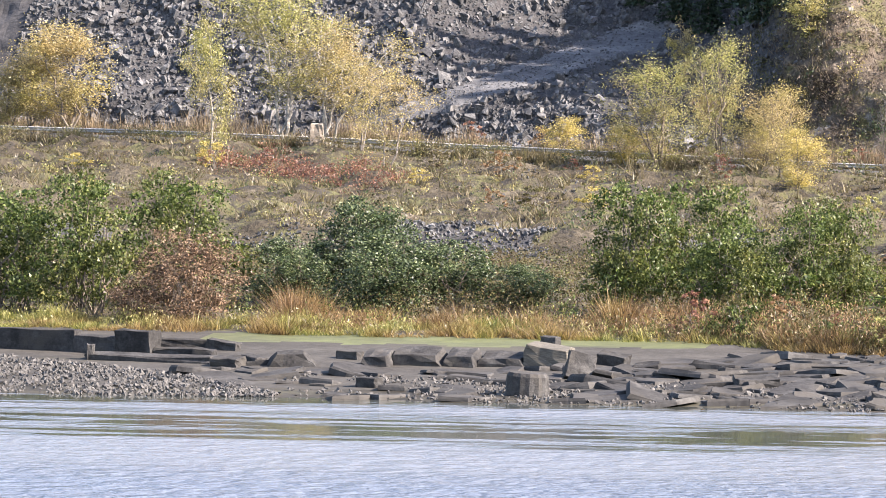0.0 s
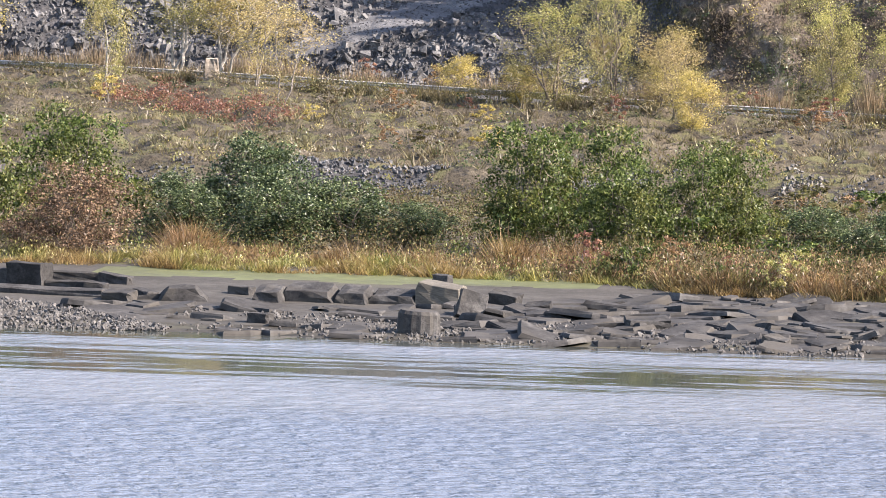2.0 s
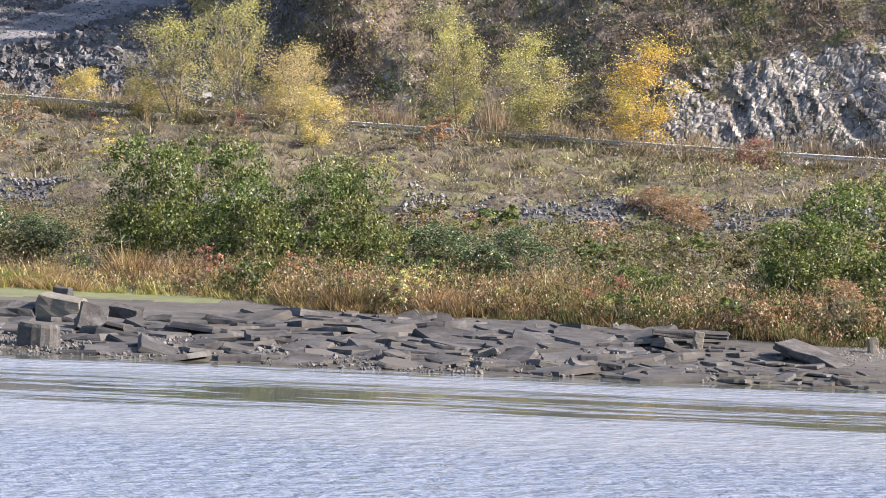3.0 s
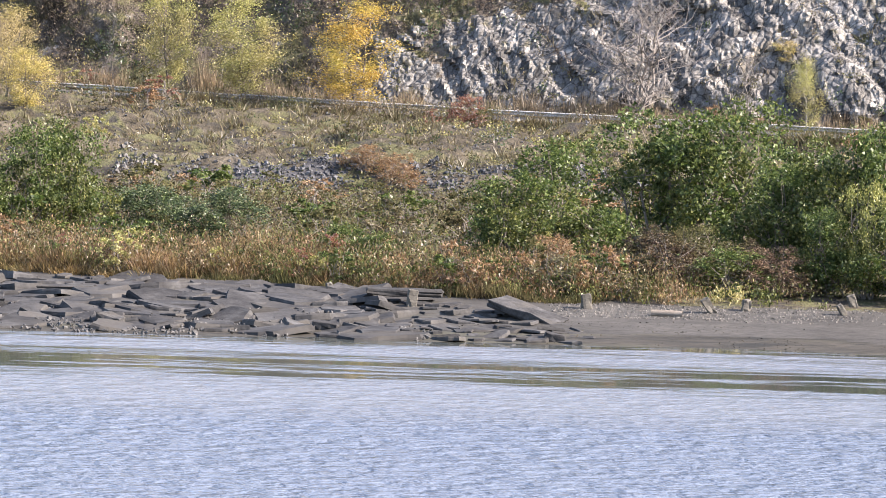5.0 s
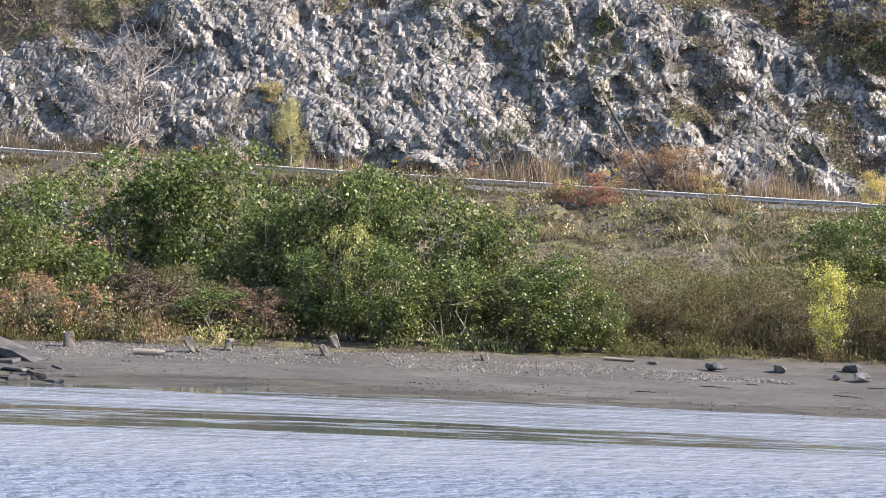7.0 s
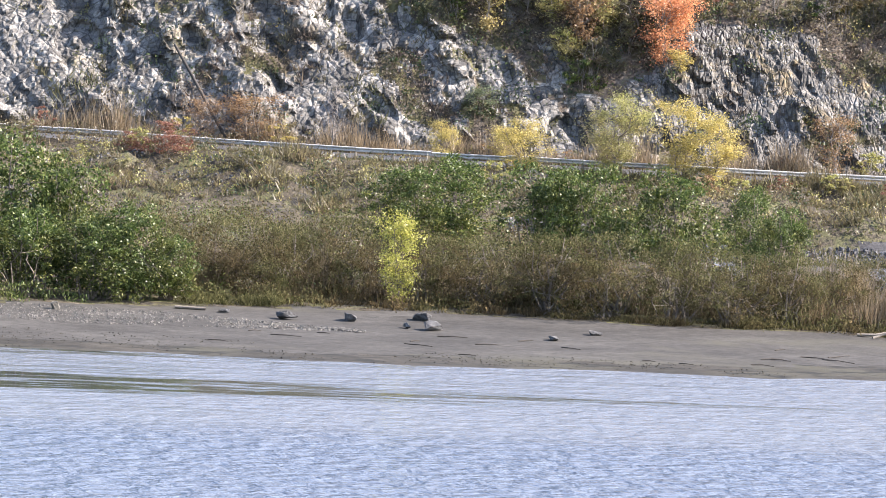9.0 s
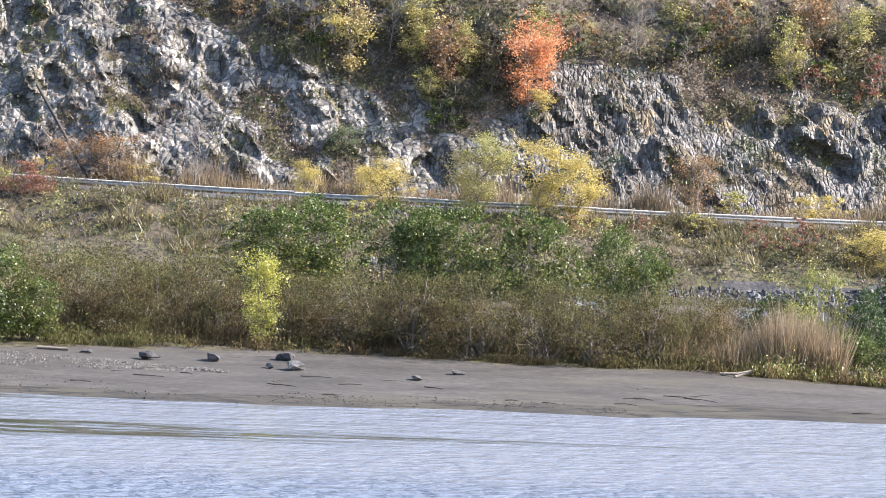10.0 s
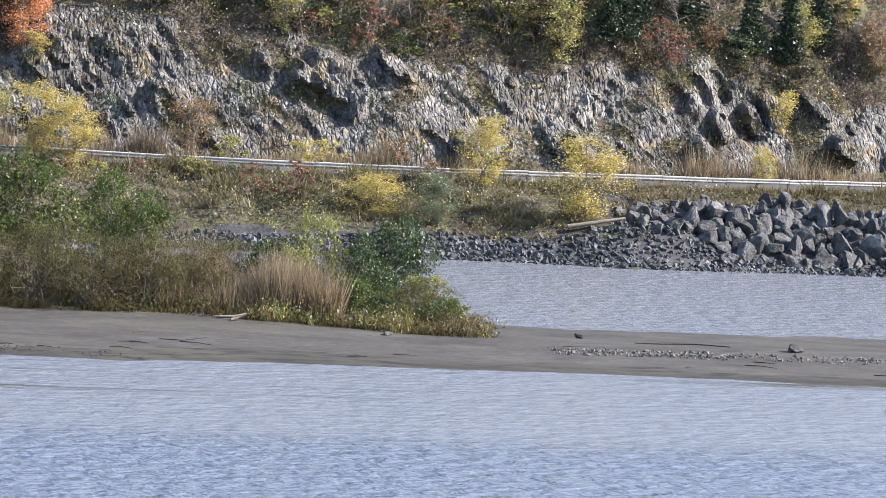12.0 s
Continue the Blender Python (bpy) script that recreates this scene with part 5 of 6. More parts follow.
for kind, tint, count, seed in (("tall_weeds", "russet", 420, 131), ("tall_rusty_weeds", "orange", 220, 132), ("tall_green_weeds", "alder", 340, 133), ("tall_olive_weeds", "olive", 420, 134)):
    p = scatter(count, -34, 3, lambda x: veg_y(x) + 1.2, lambda x: veg_y(x) + 9, gr, 3.0, 0.45, seed)
    tall = gr.uniform(0.6, 1.2, len(p))
    leaf_cloud(kind, np.stack([p[:, 0], p[:, 1], land(p[:, 0], p[:, 1]) + tall * 0.75], 1), tall, 40, 0.12, M_LEAF[tint], "tall autumn weeds behind the broken slabs", gr, -1.6, 0.3)
x = gr.uniform(-83, -66, 170)
y = 350 - (x + 83) * 1.0 + gr.normal(size=170) * 2.6
leaf_cloud("red_scrub", np.stack([x, y, land(x, y) + 0.35], 1), gr.uniform(0.35, 0.85, 170), 40, 0.09, M_LEAF["red"], "patch of dull red scrub on the bank", gr)


# ---- stones ----
def rock_mesh(seed, points=13, flat=0.75, mat=None, name="rock"):
    """An angular broken stone, about 1 m across."""
    r = np.random.default_rng(seed)
    d = r.normal(size=(points, 3))
    d /= np.linalg.norm(d, axis=1, keepdims=True)
    d = np.sign(d) * np.abs(d) ** 0.75
    d *= r.uniform(0.36, 0.56, (points, 1)) * (1.2, 0.9, flat)
    bm = bmesh.new()
    for p in d:
        bm.verts.new(p)
    bmesh.ops.convex_hull(bm, input=bm.verts)
    loose = [v for v in bm.verts if not v.link_faces]
    bmesh.ops.delete(bm, geom=loose, context="VERTS")
    bmesh.ops.triangulate(bm, faces=bm.faces)
    return bm_mesh(name, bm, mat or M_STONE)


def arrays_of(me):
    v = np.empty(len(me.vertices) * 3, np.float32)
    me.vertices.foreach_get("co", v)
    f = np.empty(len(me.polygons) * 3, np.int32)
    me.polygons.foreach_get("vertices", f)
    return v.reshape(-1, 3), f.reshape(-1, 3)


ROCK_ARRAYS = [arrays_of(rock_mesh(300 + k, 11)) for k in range(10)]


def block_mesh(seed):
    """A blocky stone of six broken faces, about 1 m across."""
    r = np.random.default_rng(seed)
    bm = bmesh.new()
    bmesh.ops.create_cube(bm, size=0.66)
    for v in bm.verts:
        v.co = Vector((v.co.x * 1.15, v.co.y * 0.9, v.co.z * 0.75)) + Vector(r.uniform(-0.17, 0.17, 3))
    bmesh.ops.triangulate(bm, faces=bm.faces)
    return bm_mesh("rock", bm, M_STONE)


BLOCK_ARRAYS = [arrays_of(block_mesh(310 + k)) for k in range(10)]
PEBBLE_ARRAYS = [arrays_of(rock_mesh(320 + k, 8)) for k in range(6)]


def turn_matrix(r):
    return np.array(Euler(r.uniform(0, 6.28, 3)).to_matrix())


def stone_field(name, spots, sizes, mat, label, r, kinds, category="stones"):
    pieces = []
    for p, s in zip(spots, sizes):
        v, f = kinds[r.integers(len(kinds))]
        pieces.append(((v * s) @ turn_matrix(r).T + p, f))
    v, f = join_arrays(pieces)
    return tagged(new(name, mesh_of(name, v, f, mat)), label, category, kind="stuff")


sr = np.random.default_rng(23)


n = 21000
x, h = sr.uniform(-108, -38, n), 11.8 * sr.uniform(0, 1, n)
keep = ~track_band(x, h) & (x + sr.normal(size=n) * 2 < -46)
x, h = x[keep], h[keep]
spots = np.stack(face_point(x, h), 1)
sizes = np.clip(sr.lognormal(-1.4, 0.55, len(x)), 0.15, 1.3) * (0.7 + 0.6 * fractal(x / 6, h / 4, 99))
stone_field("talus_rocks", spots, sizes, M_STONE, "slope of broken blue-grey quarry rock", sr, BLOCK_ARRAYS)


n = 7000
x, h = sr.uniform(-79, -56, n), sr.uniform(0, 11, n)
keep = track_band(x, h)
x, h = x[keep], h[keep]
stone_field("track_gravel", np.stack(face_point(x, h), 1), sr.uniform(0.1, 0.26, len(x)), M_STONE, "loose grey gravel on the climbing track", sr, PEBBLE_ARRAYS)


TALUS_BLOCKS = [rock_mesh(380 + k, 14, 0.8, M_STONE, "talus_boulder") for k in range(6)]
for k in range(260):
    x, h = sr.uniform(-106, -50), sr.uniform(0.3, 11)
    if track_band(np.array(x), np.array(h)):
        continue
    ob = new("talus_boulder", TALUS_BLOCKS[k % 6])
    a, b, c = on_face(x, h)
    ob.location = (a, b - 0.2, c + 0.15)
    ob.rotation_euler = sr.uniform(0, 6.28, 3)
    ob.scale = (float(sr.uniform(0.5, 1.0)),) * 3
    tagged(ob, "large grey block lying on the talus slope", "boulder", "talus boulders")


def shore_stones(name, n, x0, x1, lo, hi, s0, s1, mat, label, kinds, cut=0.3, clump=3.0, seed=5, sink=0.2):
    p = scatter(n, x0, x1, lo, hi, sr, clump, cut, seed)
    s = sr.uniform(s0, s1, len(p)) * sr.uniform(0.6, 1.3, len(p))
    z = land(p[:, 0], p[:, 1]) + s * sink
    return stone_field(name, np.stack([p[:, 0], p[:, 1], z], 1), s, mat, label, sr, kinds)


shore_stones("beach_pebbles", 6500, -80, -49, lambda x: shore_y(x) - 0.3, lambda x: np.interp(x, [-80, -62, -55, -49], [240, 231, 226, 219]), 0.12, 0.28, M_PEBBLE, "grey pebbles on the river beach", PEBBLE_ARRAYS)
shore_stones("slab_pebbles", 2600, -50, -8, lambda x: shore_y(x), lambda x: shore_y(x) + 9, 0.1, 0.26, M_PEBBLE, "grey pebbles between broken concrete slabs", PEBBLE_ARRAYS, 0.5)
shore_stones("pale_gravel", 5000, -3, 31.5, lambda x: np.interp(x, [-3, 10, 22, 31.5], [225.5, 225.2, 225.8, 226.6]), lambda x: np.interp(x, [-3, 10, 22, 31.5], [229.5, 230, 231, 227.4]), 0.06, 0.12, M_PALE_PEBBLE, "strip of pale gravel on the mud", PEBBLE_ARRAYS, 0.26, sink=0.1)
shore_stones("mud_clods", 1800, -9, 50, lambda x: shore_y(x) + 0.2, lambda x: shore_y(x) + np.interp(x, [-9, 20, 50], [7.5, 5.5, 3.0]), 0.04, 0.1, M_WET, "dark clods of wet mud above the waterline", PEBBLE_ARRAYS, 0.52, 2.5, 25, 0.0)
shore_stones("bar_gravel", 1100, 70, 96, lambda x: 224.3 + 0 * x, lambda x: 226.6 + 0 * x, 0.07, 0.2, M_PALE_PEBBLE, "patch of pale gravel on the sandbar", PEBBLE_ARRAYS, 0.4, 2.0)
shore_stones("bank_rubble", 7200, 50, 150, lambda x: toe_y(x) - 1.6, lambda x: toe_y(x) + np.interp(x, [50, 70, 85, 96, 100, 104, 107, 150], [0.6, 1.0, 2.2, 3.0, 5.0, 2.6, 0.5, 0.2]), 0.18, 0.42, M_STONE, "grey rubble at the waterline of the far bank", BLOCK_ARRAYS, 0.2)
shore_stones("toe_rubble", 5600, -78, 22, lambda x: toe_y(x) - 0.5, lambda x: toe_y(x) + 5.0, 0.12, 0.32, M_STONE, "heap of grey broken rock at the foot of the bank", BLOCK_ARRAYS, 0.54, 7.0, 15)

shore_stones("pale_rockfall", 170, -30.8, -28.2, lambda x: toe_y(x) - 1.5, lambda x: toe_y(x) + 9.0 - 1.5 * (x + 30.8), 0.15, 0.42, M_ROCK, "spill of pale broken rock down the bank", BLOCK_ARRAYS, 0.3, 3.0, 29)
shore_stones("bank_scree", 3600, -60, 60, lambda x: toe_y(x) + 4, lambda x: rail_y(x) - 3, 0.08, 0.22, M_STONE, "grey scree showing through the weedy bank", BLOCK_ARRAYS, 0.58, 8.0, 19)



def boulder_mesh(seed, mat, name):
    """A quarried boulder about 1 m across: a lumpy ball with broken flat faces and dull edges."""
    r = np.random.default_rng(seed)
    bm = bmesh.new()
    bmesh.ops.create_icosphere(bm, subdivisions=3, radius=0.62)
    cuts = [(Vector(r.normal(size=3)).normalized(), r.uniform(0.28, 0.42)) for _ in range(13)]
    for v in bm.verts:
        v.co = Vector((v.co.x * 1.25, v.co.y, v.co.z * 0.9))
        for way, depth in cuts:
            over = v.co.dot(way) - depth
            if over > 0:
                v.co -= way * over
        v.co += noise.noise_vector(v.co * 4.5 + Vector((seed, 0, 0))) * 0.045
    return bm_mesh(name, bm, mat)


BOULDERS = [boulder_mesh(340 + k, M_BOULDER, "boulder") for k in range(10)]
placed = []
for k in range(1500):
    x = sr.uniform(99.5, 132)
    u = sr.uniform(0, 0.9)
    s = float(np.clip(sr.lognormal(0.0, 0.35), 0.5, 1.8))
    y = toe_y(x) + 0.2 + u * 9.0
    if x < 104 and u < 0.35:
        continue
    if any((x - a) ** 2 + (y - b) ** 2 < (0.29 * (s + c)) ** 2 for a, b, c in placed):
        continue
    if u > 0.7:
        s = min(s, 1.0)
    placed.append((x, y, s))
    ob = new("boulder", BOULDERS[k % 10])
    ob.location = (x, y, float(land(x, y)) + 0.18 * s)
    ob.rotation_euler = sr.uniform(0, 6.28, 3)
    ob.scale = (1.1 * s, 1.1 * s, 1.05 * s)
    tagged(ob, "angular grey boulder in the riprap bank", "boulder", "riprap boulders")


# ---- guardrail ----
def guardrail():
    root = tagged(new("guardrail"), "weathered steel guardrail on short posts along the road", "guardrail")
    prof = np.array([(0.0, -0.155), (-0.08, -0.12), (-0.08, -0.06), (0.0, -0.02), (0.0, 0.02), (-0.08, 0.06), (-0.08, 0.12), (0.0, 0.155), (0.012, 0.155), (0.012, -0.155)])
    at = [-126.0]
    while at[-1] < 150:
        x = at[-1]
        dy = float(rail_y(x + 0.5) - rail_y(x - 0.5))
        at.append(x + 2.4 / math.hypot(1, dy))
    bm = bmesh.new()
    bmesh.ops.create_cube(bm, size=1.0, matrix=Matrix.Diagonal((0.15, 0.2, 0.95, 1)))
    bmesh.ops.bevel(bm, geom=bm.edges[:], offset=0.015, segments=1, affect="EDGES")
    post = bm_mesh("rail_post", bm, M_WOOD)
    r = np.random.default_rng(5)
    for i, x in enumerate(at):
        ob = child("post", post, root)
        ob.location = (x, float(rail_y(x)) + 0.14, float(rail_z(x)) - 0.42)
        ob.rotation_euler = (r.normal() * 0.03, r.normal() * 0.03, 0)
    for a, b in zip(at[:-1:2], at[2::2]):
        ends = [np.array([q, float(rail_y(q)), float(rail_z(q)) - 0.16 + r.normal() * 0.02]) for q in (a, b - 0.03)]
        v = np.concatenate([np.stack([e[0] + 0 * prof[:, 0], e[1] + prof[:, 0], e[2] + prof[:, 1]], 1) for e in ends])
        k = len(prof)
        f = [(i, (i + 1) % k, (i + 1) % k + k, i + k) for i in range(k)]
        child("beam", mesh_of("beam", v, f, M_STEEL), root)
    return root


guardrail()


# ---- broken concrete ----
def slab_mesh(seed, sides=5, thick=0.22, mat=None, name="slab"):
    """A broken plate about 1 m across with a chipped, rounded upper rim."""
    r = np.random.default_rng(seed)
    a = np.sort(np.linspace(0, 2 * np.pi, sides, endpoint=False) + r.uniform(-0.35, 0.35, sides))
    rad = r.uniform(0.42, 0.68, sides)
    out = np.stack([np.cos(a) * rad * 1.15, np.sin(a) * rad * 0.9], 1)
    pts = []
    for i in range(sides):
        p, q = out[i], out[(i + 1) % sides]
        pts += [p, (p + q) / 2 + r.normal(size=2) * 0.03]
    pts = np.array(pts)
    k = len(pts)
    bm = bmesh.new()
    low = [bm.verts.new((x * 1.02, y * 1.02, -thick)) for x, y in pts]
    mid = [bm.verts.new((x, y, -0.03 - abs(r.normal()) * 0.015)) for x, y in pts]
    top = [bm.verts.new((x * 0.95, y * 0.95, r.normal() * 0.008)) for x, y in pts]
    bm.faces.new(top)
    bm.faces.new(low[::-1])
    for i in range(k):
        j = (i + 1) % k
        bm.faces.new((low[i], low[j], mid[j], mid[i]))
        bm.faces.new((mid[i], mid[j], top[j], top[i]))
    return bm_mesh(name, bm, mat or M_CONCRETE)


SLABS = [slab_mesh(400 + k, 4 + k % 4, 0.09 + 0.035 * (k % 3)) for k in range(16)]
kr = np.random.default_rng(31)


def concrete_slab(x, y, w, turn=0.0, tilt=(0.0, 0.0), lift=0.1, mesh=None, thick=1.0, label="tilted broken slab of muddy grey concrete"):
    ob = new("concrete_slab", mesh or SLABS[kr.integers(len(SLABS))])
    ob.location = (x, y, float(land(x, y)) + lift)
    ob.rotation_euler = (tilt[0], tilt[1], turn)
    ob.scale = (w, w, w * thick)
    return tagged(ob, label, "concrete slab", "broken shore slabs")


row_y = 218.2
while row_y < 238:
    x = -56 + kr.uniform(0, 2)
    while x < -1:
        w = kr.uniform(0.9, 3.1) if x < -10 else kr.uniform(0.6, 1.5)
        y = row_y + kr.uniform(-0.5, 0.5)
        limit = np.interp(x, [-56, -50, -38, -30, -12, -5, -1], [231, 231, 231, 237.5, 235, 226, 222])
        start = np.interp(x, [-56, -48, -44, 0], [226, 219, 217.5, 217.5])
        pave = x > -36 or kr.uniform() < 0.45
        if start < y < limit and pave and (x + 38) ** 2 + (y - 219.5) ** 2 > 6:
            steep = kr.uniform() < 0.12 and y < 231
            tilt = kr.normal(size=2) * (0.2 if steep else 0.085)
            tilt = np.clip(tilt, -0.3, 0.3)
            tilt[0] += 0.04
            concrete_slab(x, y, w, kr.uniform(0, 6.28), tilt, (0.03 if x < -10 else -0.02) + (0.16 if steep else kr.uniform(0, 0.14)))
        x += w * kr.uniform(0.8, 1.1)
    row_y += 1.15


def block(name, x, y, w, d, h, turn=0.0, tilt=(0.0, 0.0), mat=None, label="", category="concrete block", sink=0.12, top=1.0, group=""):
    """A cast block with worn edges: a box whose upper face may be narrower."""
    bm = bmesh.new()
    bmesh.ops.create_cube(bm, size=1.0)
    for v in bm.verts:
        if v.co.z > 0:
            v.co.x *= top
            v.co.y *= top
    bmesh.ops.scale(bm, vec=(w, d, h), verts=bm.verts)
    bmesh.ops.subdivide_edges(bm, edges=bm.edges[:], cuts=2, use_grid_fill=True)
    r = np.random.default_rng(int(abs(x * 31 + y * 7)))
    for v in bm.verts:
        v.co += Vector(r.normal(size=3) * 0.02 * min(1.5, max(w, h)))
    bmesh.ops.bevel(bm, geom=[e for e in bm.edges if e.calc_face_angle(0) > 0.9], offset=0.03, segments=1, affect="EDGES")
    ob = new(name, bm_mesh(name, bm, mat or M_CONCRETE))
    ob.location = (x, y, float(land(x, y)) + h / 2 - sink)
    ob.rotation_euler = (tilt[0], tilt[1], turn)
    return tagged(ob, label, category, group)


block("concrete_wall", -65.2, 236.2, 5.4, 0.7, 1.15, -0.24, label="long broken concrete wall piece on the beach", category="wall remnant")
block("concrete_wall", -61.4, 235.1, 2.4, 0.7, 0.95, -0.24, label="low broken concrete wall piece on the beach", category="wall remnant")
block("concrete_wall", -59.3, 234.4, 1.9, 1.2, 1.3, -0.26, label="upright end block of a ruined concrete wall", category="wall remnant")
block("concrete_wall", -57.1, 233.9, 2.6, 0.6, 0.5, -0.22, label="low kerb of a ruined concrete wall", category="wall remnant")
block("concrete_ledge", -58.0, 231.9, 6.4, 1.1, 0.42, -0.16, label="flat concrete ledge half buried in pebbles", category="ledge")
block("concrete_post", -61.0, 232.0, 0.4, 0.35, 0.85, 0.3, (0.05, 0.03), label="short upright concrete post in the pebbles", category="post")
block("concrete_beam", -58.0, 238.0, 2.6, 0.6, 0.55, 0.03, (0.0, 0.03), label="rounded concrete beam lying on the mud", category="beam")
block("concrete_block", -55.8, 237.4, 1.6, 0.7, 0.55, -0.2, (0.0, 0.12), label="broken concrete block on the mud", group="shore blocks")
for x, y, w, d, h, turn, tx, ty in [
        (-55.7, 233.0, 1.0, 0.8, 0.6, 0.3, 0.05, 0.1), (-53.9, 230.2, 1.4, 0.9, 0.55, 0.1, 0.1, 0.0), (-52.9, 231.2, 1.1, 0.8, 0.5, -0.2, 0.0, 0.15), (-48.9, 234.3, 1.15, 0.7, 0.5, 0.05, 0.0, 0.02),
        (-36.1, 233.0, 1.4, 0.9, 0.7, 0.2, 0.1, 0.12), (-34.2, 231.0, 1.2, 0.8, 0.5, 0.4, 0.2, -0.1), (-45.6, 222.5, 1.0, 0.7, 0.55, 0.1, 0.0, 0.0), (-12.6, 220.0, 1.1, 0.7, 0.45, 0.2, 0.1, 0.1), (-22.0, 219.5, 1.1, 0.8, 0.5, 0.1, 0.05, 0.2), (-2.6, 218.2, 0.9, 0.6, 0.45, 0.4, 0.0, 0.2)]:
    block("concrete_block", x, y, w, d, h, turn - 0.4, (tx, ty), label="broken dark concrete block among shore slabs", group="shore blocks")
block("concrete_wedge", -51.0, 230.6, 2.5, 1.4, 0.75, 0.2, (0.2, -0.05), label="wedge of broken concrete tilted towards the water", top=0.5)
for x, y, w, h in [(-47.0, 231.6, 1.5, 0.75), (-45.2, 232.2, 2.7, 0.75), (-43.1, 232.2, 1.7, 0.75), (-41.2, 232.5, 2.6, 0.62)]:
    block("pale_slab", x, y, w, 1.8, h, -0.1, (0.25, 0.0), M_CONCRETE, "pale weathered concrete slab with a rounded top", "concrete slab", top=0.75, group="pale slabs")
block("planked_block", -39.0, 232.3, 2.2, 1.5, 1.1, -0.1, (0.1, 0.12), M_CONCRETE_PALE, "tan board-marked concrete block on the slabs", top=0.9)
block("black_block", -40.6, 242.0, 0.85, 0.6, 0.55, -0.3, (0.0, 0.03), label="dark square block standing on green mud")
block("tilted_slab", -36.8, 227.5, 1.3, 0.4, 1.3, 0.4, (-0.25, 0.3), label="slab fragment standing on edge among the slabs", category="concrete slab")
block("tilted_slab", -28.3, 224.6, 1.9, 1.5, 0.6, 0.3, (0.08, -0.05), label="thick square slab at the slope's foot", category="concrete slab")
block("long_slab", -26.0, 232.0, 4.0, 1.2, 0.32, 0.02, (0.02, 0.0), label="long flat concrete plank on the slabs", category="concrete slab")
block("diagonal_slab", -3.9, 224.6, 3.4, 1.6, 0.35, -0.5, (0.1, 0.26), label="long concrete slab tipped into the mud", category="concrete slab", sink=-0.1)
block("concrete_post", -9.2, 228.0, 0.45, 0.4, 0.85, 0.2, (0.0, 0.1), M_CONCRETE_PALE, label="short pale concrete post among slabs", category="post")
block("shelf_slab", -9.6, 229.4, 3.4, 1.3, 0.25, 0.0, (0.0, 0.02), label="overhanging concrete slab with dark hollow beneath", category="concrete slab", sink=-0.35)
for x, y, w, h, ty, in [(-13.3, 233.8, 0.35, 0.65, 0.0), (-1.3, 228.2, 0.5, 1.05, -0.15), (4.2, 227.8, 0.4, 1.1, -0.6), (5.9, 228.7, 0.45, 0.85, 0.1), (10.2, 228.3, 0.3, 0.85, -0.5), (10.8, 231.3, 0.45, 0.9, -0.3), (17.6, 229.5, 0.35, 0.6, -0.4)]:
    block("leaning_post", x, y, w * 0.85, 0.3, h * 0.75, 0.2, (0.0, ty), M_CONCRETE_PALE, "leaning pale concrete post below the bushes", "post", group="leaning posts")


def stump():
    """A ribbed round pile end standing in the shallows."""
    bm = bmesh.new()
    k = 28
    rings = []
    for z, s in ((-0.4, 1.0), (0.5, 1.0), (0.85, 0.97), (1.0, 0.86)):
        rings.append([bm.verts.new((math.cos(i * 2 * math.pi / k) * 0.97 * s * (1 - 0.05 * (i % 2)), math.sin(i * 2 * math.pi / k) * 0.7 * s * (1 - 0.05 * (i % 2)), z)) for i in range(k)])
    for a, b in zip(rings, rings[1:]):
        for i in range(k):
            bm.faces.new((a[i], a[(i + 1) % k], b[(i + 1) % k], b[i]))
    bm.faces.new(rings[-1])
    ob = new("pile_stump", bm_mesh("pile_stump", bm, M_CONCRETE))
    ob.location = (-38.0, 220.3, float(land(-38.0, 220.3)))
    ob.rotation_euler = (0.03, 0.05, 0)
    return tagged(ob, "dark ribbed round pile end at the water's edge", "pile")


stump()

MUD_ROCKS = [rock_mesh(360 + k, 16, 0.7, M_BOULDER, "mud_rock") for k in range(4)]
for i, (x, y, w, h) in enumerate([(28.2, 230.2, 0.95, 0.55), (31.3, 230.8, 1.05, 0.5), (34.8, 231.9, 0.9, 0.5), (34.8, 228.6, 1.05, 0.55), (33.7, 228.9, 0.5, 0.38), (42.4, 228.8, 0.75, 0.28), (40.1, 226.4, 0.7, 0.26), (25.5, 231.3, 0.5, 0.22), (63.4, 229.6, 0.6, 0.25), (74.1, 233.7, 0.5, 0.35), (83.3, 228.2, 0.75, 0.5)]):
    ob = new("mud_rock", MUD_ROCKS[i % 4])
    ob.location = (x, y, float(land(x, y)) + h * 0.38)
    ob.rotation_euler = (0, 0, i * 1.3)
    ob.scale = (w, w * 0.8, h * 1.3)
    tagged(ob, "lone dark rock resting on smooth mud", "rock", "rocks on the mud")


def stick(name, pts, r0, r1, label, category, mat=None):
    v, f = tube_arrays(pts, r0, r1, 6)
    return tagged(new(name, mesh_of(name, v, f, mat or M_WOOD, flat=False)), label, category)


def lying(pts, lift):
    return [(x, y, float(land(x, y)) + lift + dz) for x, y, dz in pts]


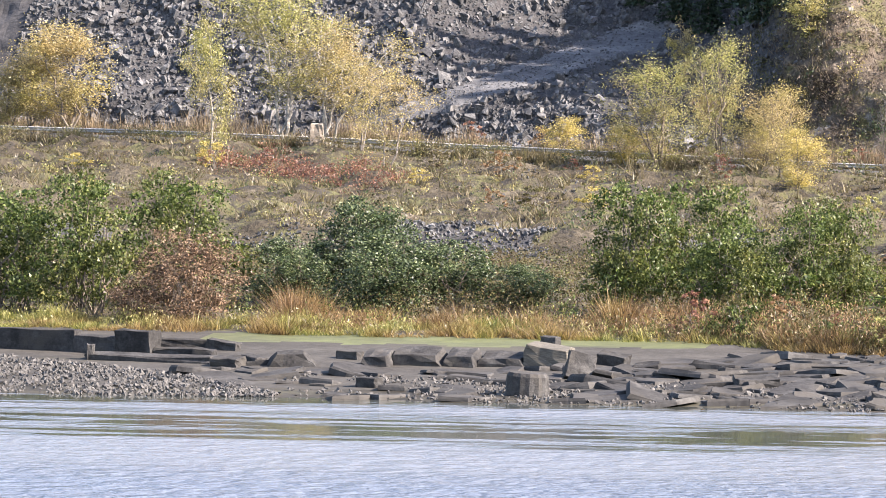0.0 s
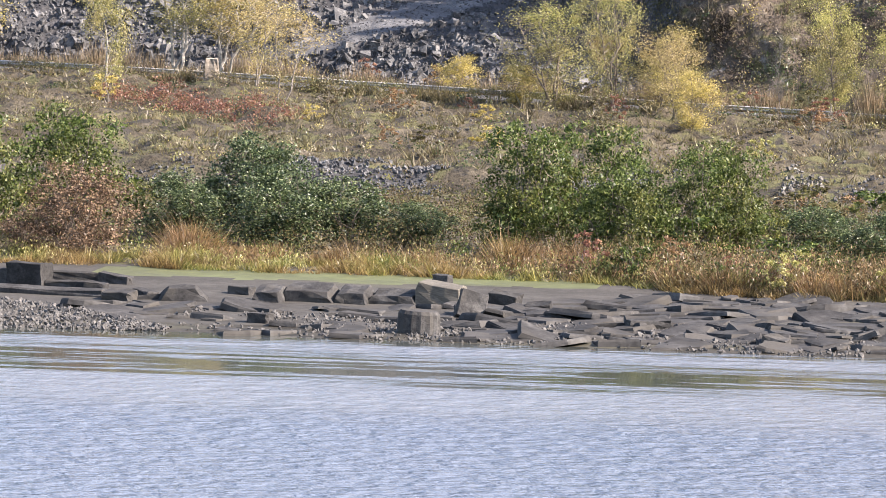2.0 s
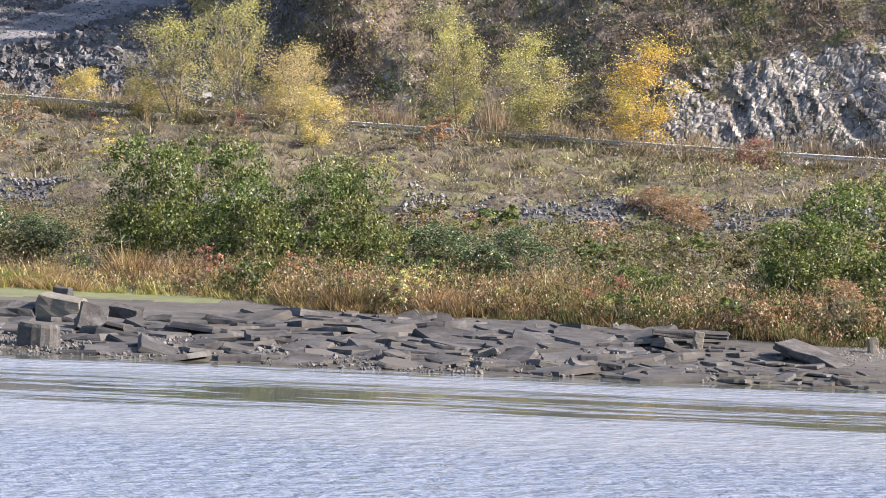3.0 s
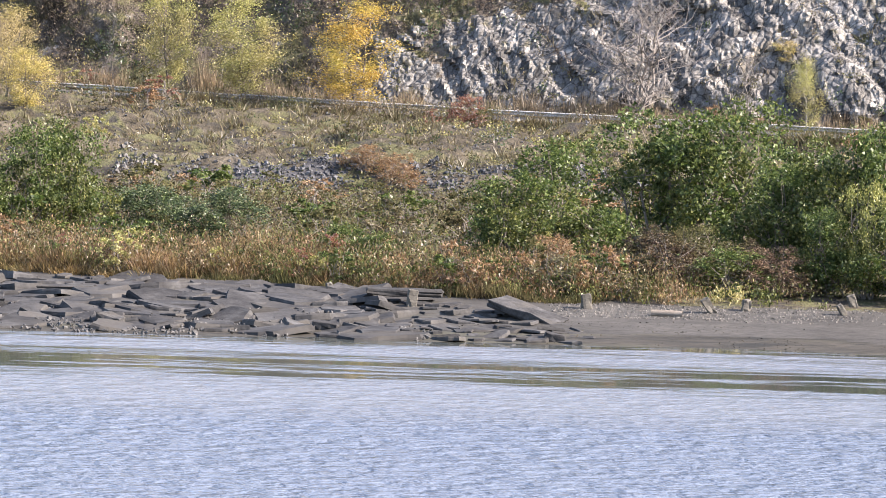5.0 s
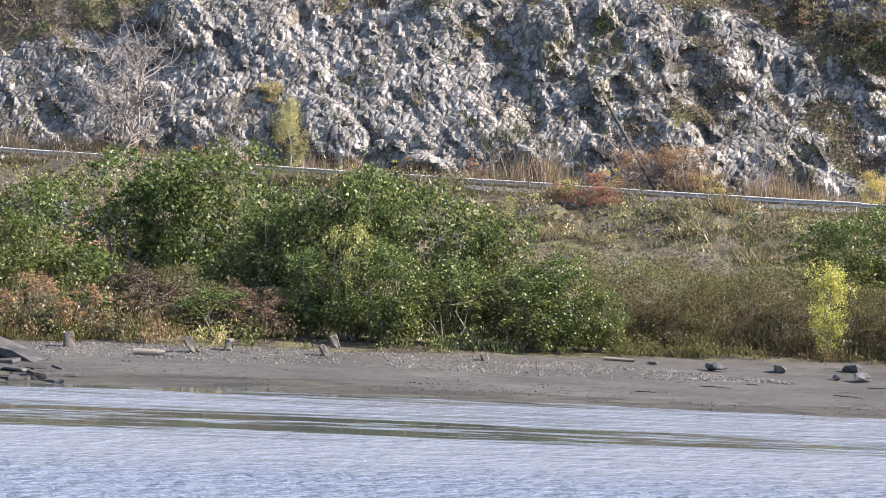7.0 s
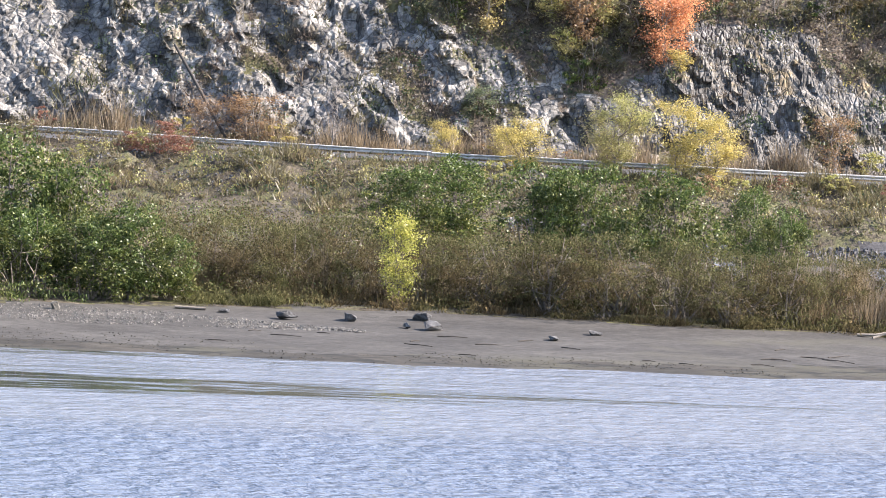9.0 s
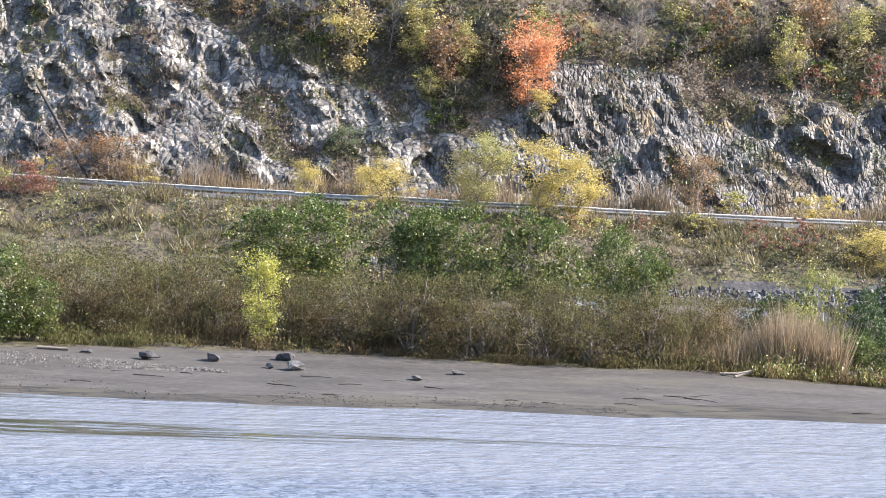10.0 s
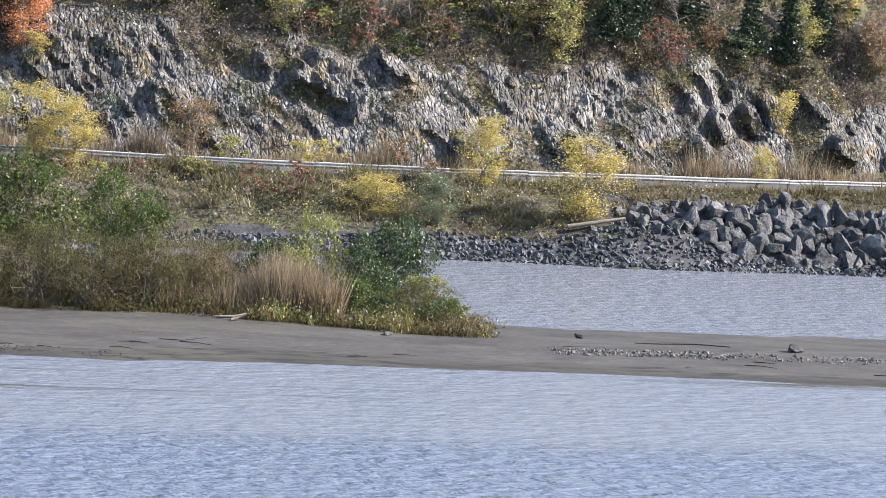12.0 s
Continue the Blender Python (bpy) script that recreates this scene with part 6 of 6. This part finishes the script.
stick("branch", lying([(75.9, 230.3, 0), (77.3, 230.6, 0.02), (79.0, 230.4, 0.02), (80.3, 229.2, 0)], 0.03), 0.05, 0.025, "long thin bent branch lying on the sandbar", "branch", M_DARK_WOOD)
stick("driftwood", lying([(55.6, 232.2, 0), (56.4, 231.9, 0.12), (57.2, 232.2, 0.3)], 0.06), 0.09, 0.03, "bleached driftwood branch at the reed edge", "driftwood")
stick("driftwood", lying([(56.2, 231.6, 0), (56.9, 231.8, 0.2), (57.1, 231.6, 0.42)], 0.06), 0.07, 0.02, "bleached forked driftwood at the reed edge", "driftwood")
stick("bank_log", lying([(94.8, 302.7, 0.15), (96.6, 302.6, 0.2), (98.6, 302.8, 0.35)], 0.15), 0.15, 0.1, "bleached log stranded on the far bank", "log")
stick("shore_log", lying([(1.6, 226.6, 0), (2.3, 226.5, 0), (3.0, 226.4, 0)], 0.12), 0.17, 0.15, "short grey log on the gravel", "log")
stick("shore_plank", lying([(23.3, 232.2, 0), (24.7, 231.9, 0)], 0.08), 0.08, 0.07, "pale plank lying at the mud's edge", "plank")
a, b = on_face(32.6, 6.3), on_face(35.6, 0.6)
stick("leaning_pole", [(a[0], a[1] - 1.6, a[2]), ((a[0] + b[0]) / 2, (a[1] + b[1]) / 2 - 1.7, (a[2] + b[2]) / 2), (b[0], b[1] - 1.3, b[2])], 0.1, 0.14, "dark bare trunk leaning against the cliff", "dead trunk", M_DARK_WOOD)
block("wooden_bollard", -76.9, 356.3, 0.95, 0.7, 2.0, 0.1, (0, 0.03), M_WOOD, "stout weathered wooden post beside the guardrail", "post", sink=0.2, top=0.95)

tr = np.random.default_rng(51)
for k in range(34):
    x = tr.uniform(24, 92)
    y = tr.uniform(219.5, 227.5)
    a, size = tr.normal() * 0.35, tr.uniform(0.25, 0.8)
    d = np.array([math.cos(a), math.sin(a)]) * size
    pts = [(x - d[0], y - d[1], 0.0), (x, y + tr.normal() * 0.06, 0.03), (x + d[0], y + d[1], 0.0)]
    tagged(stick("twig", lying(pts, 0.015), 0.03, 0.012, "dark twig stranded on the smooth mud", "twig", M_DARK_WOOD), group="stranded twigs")
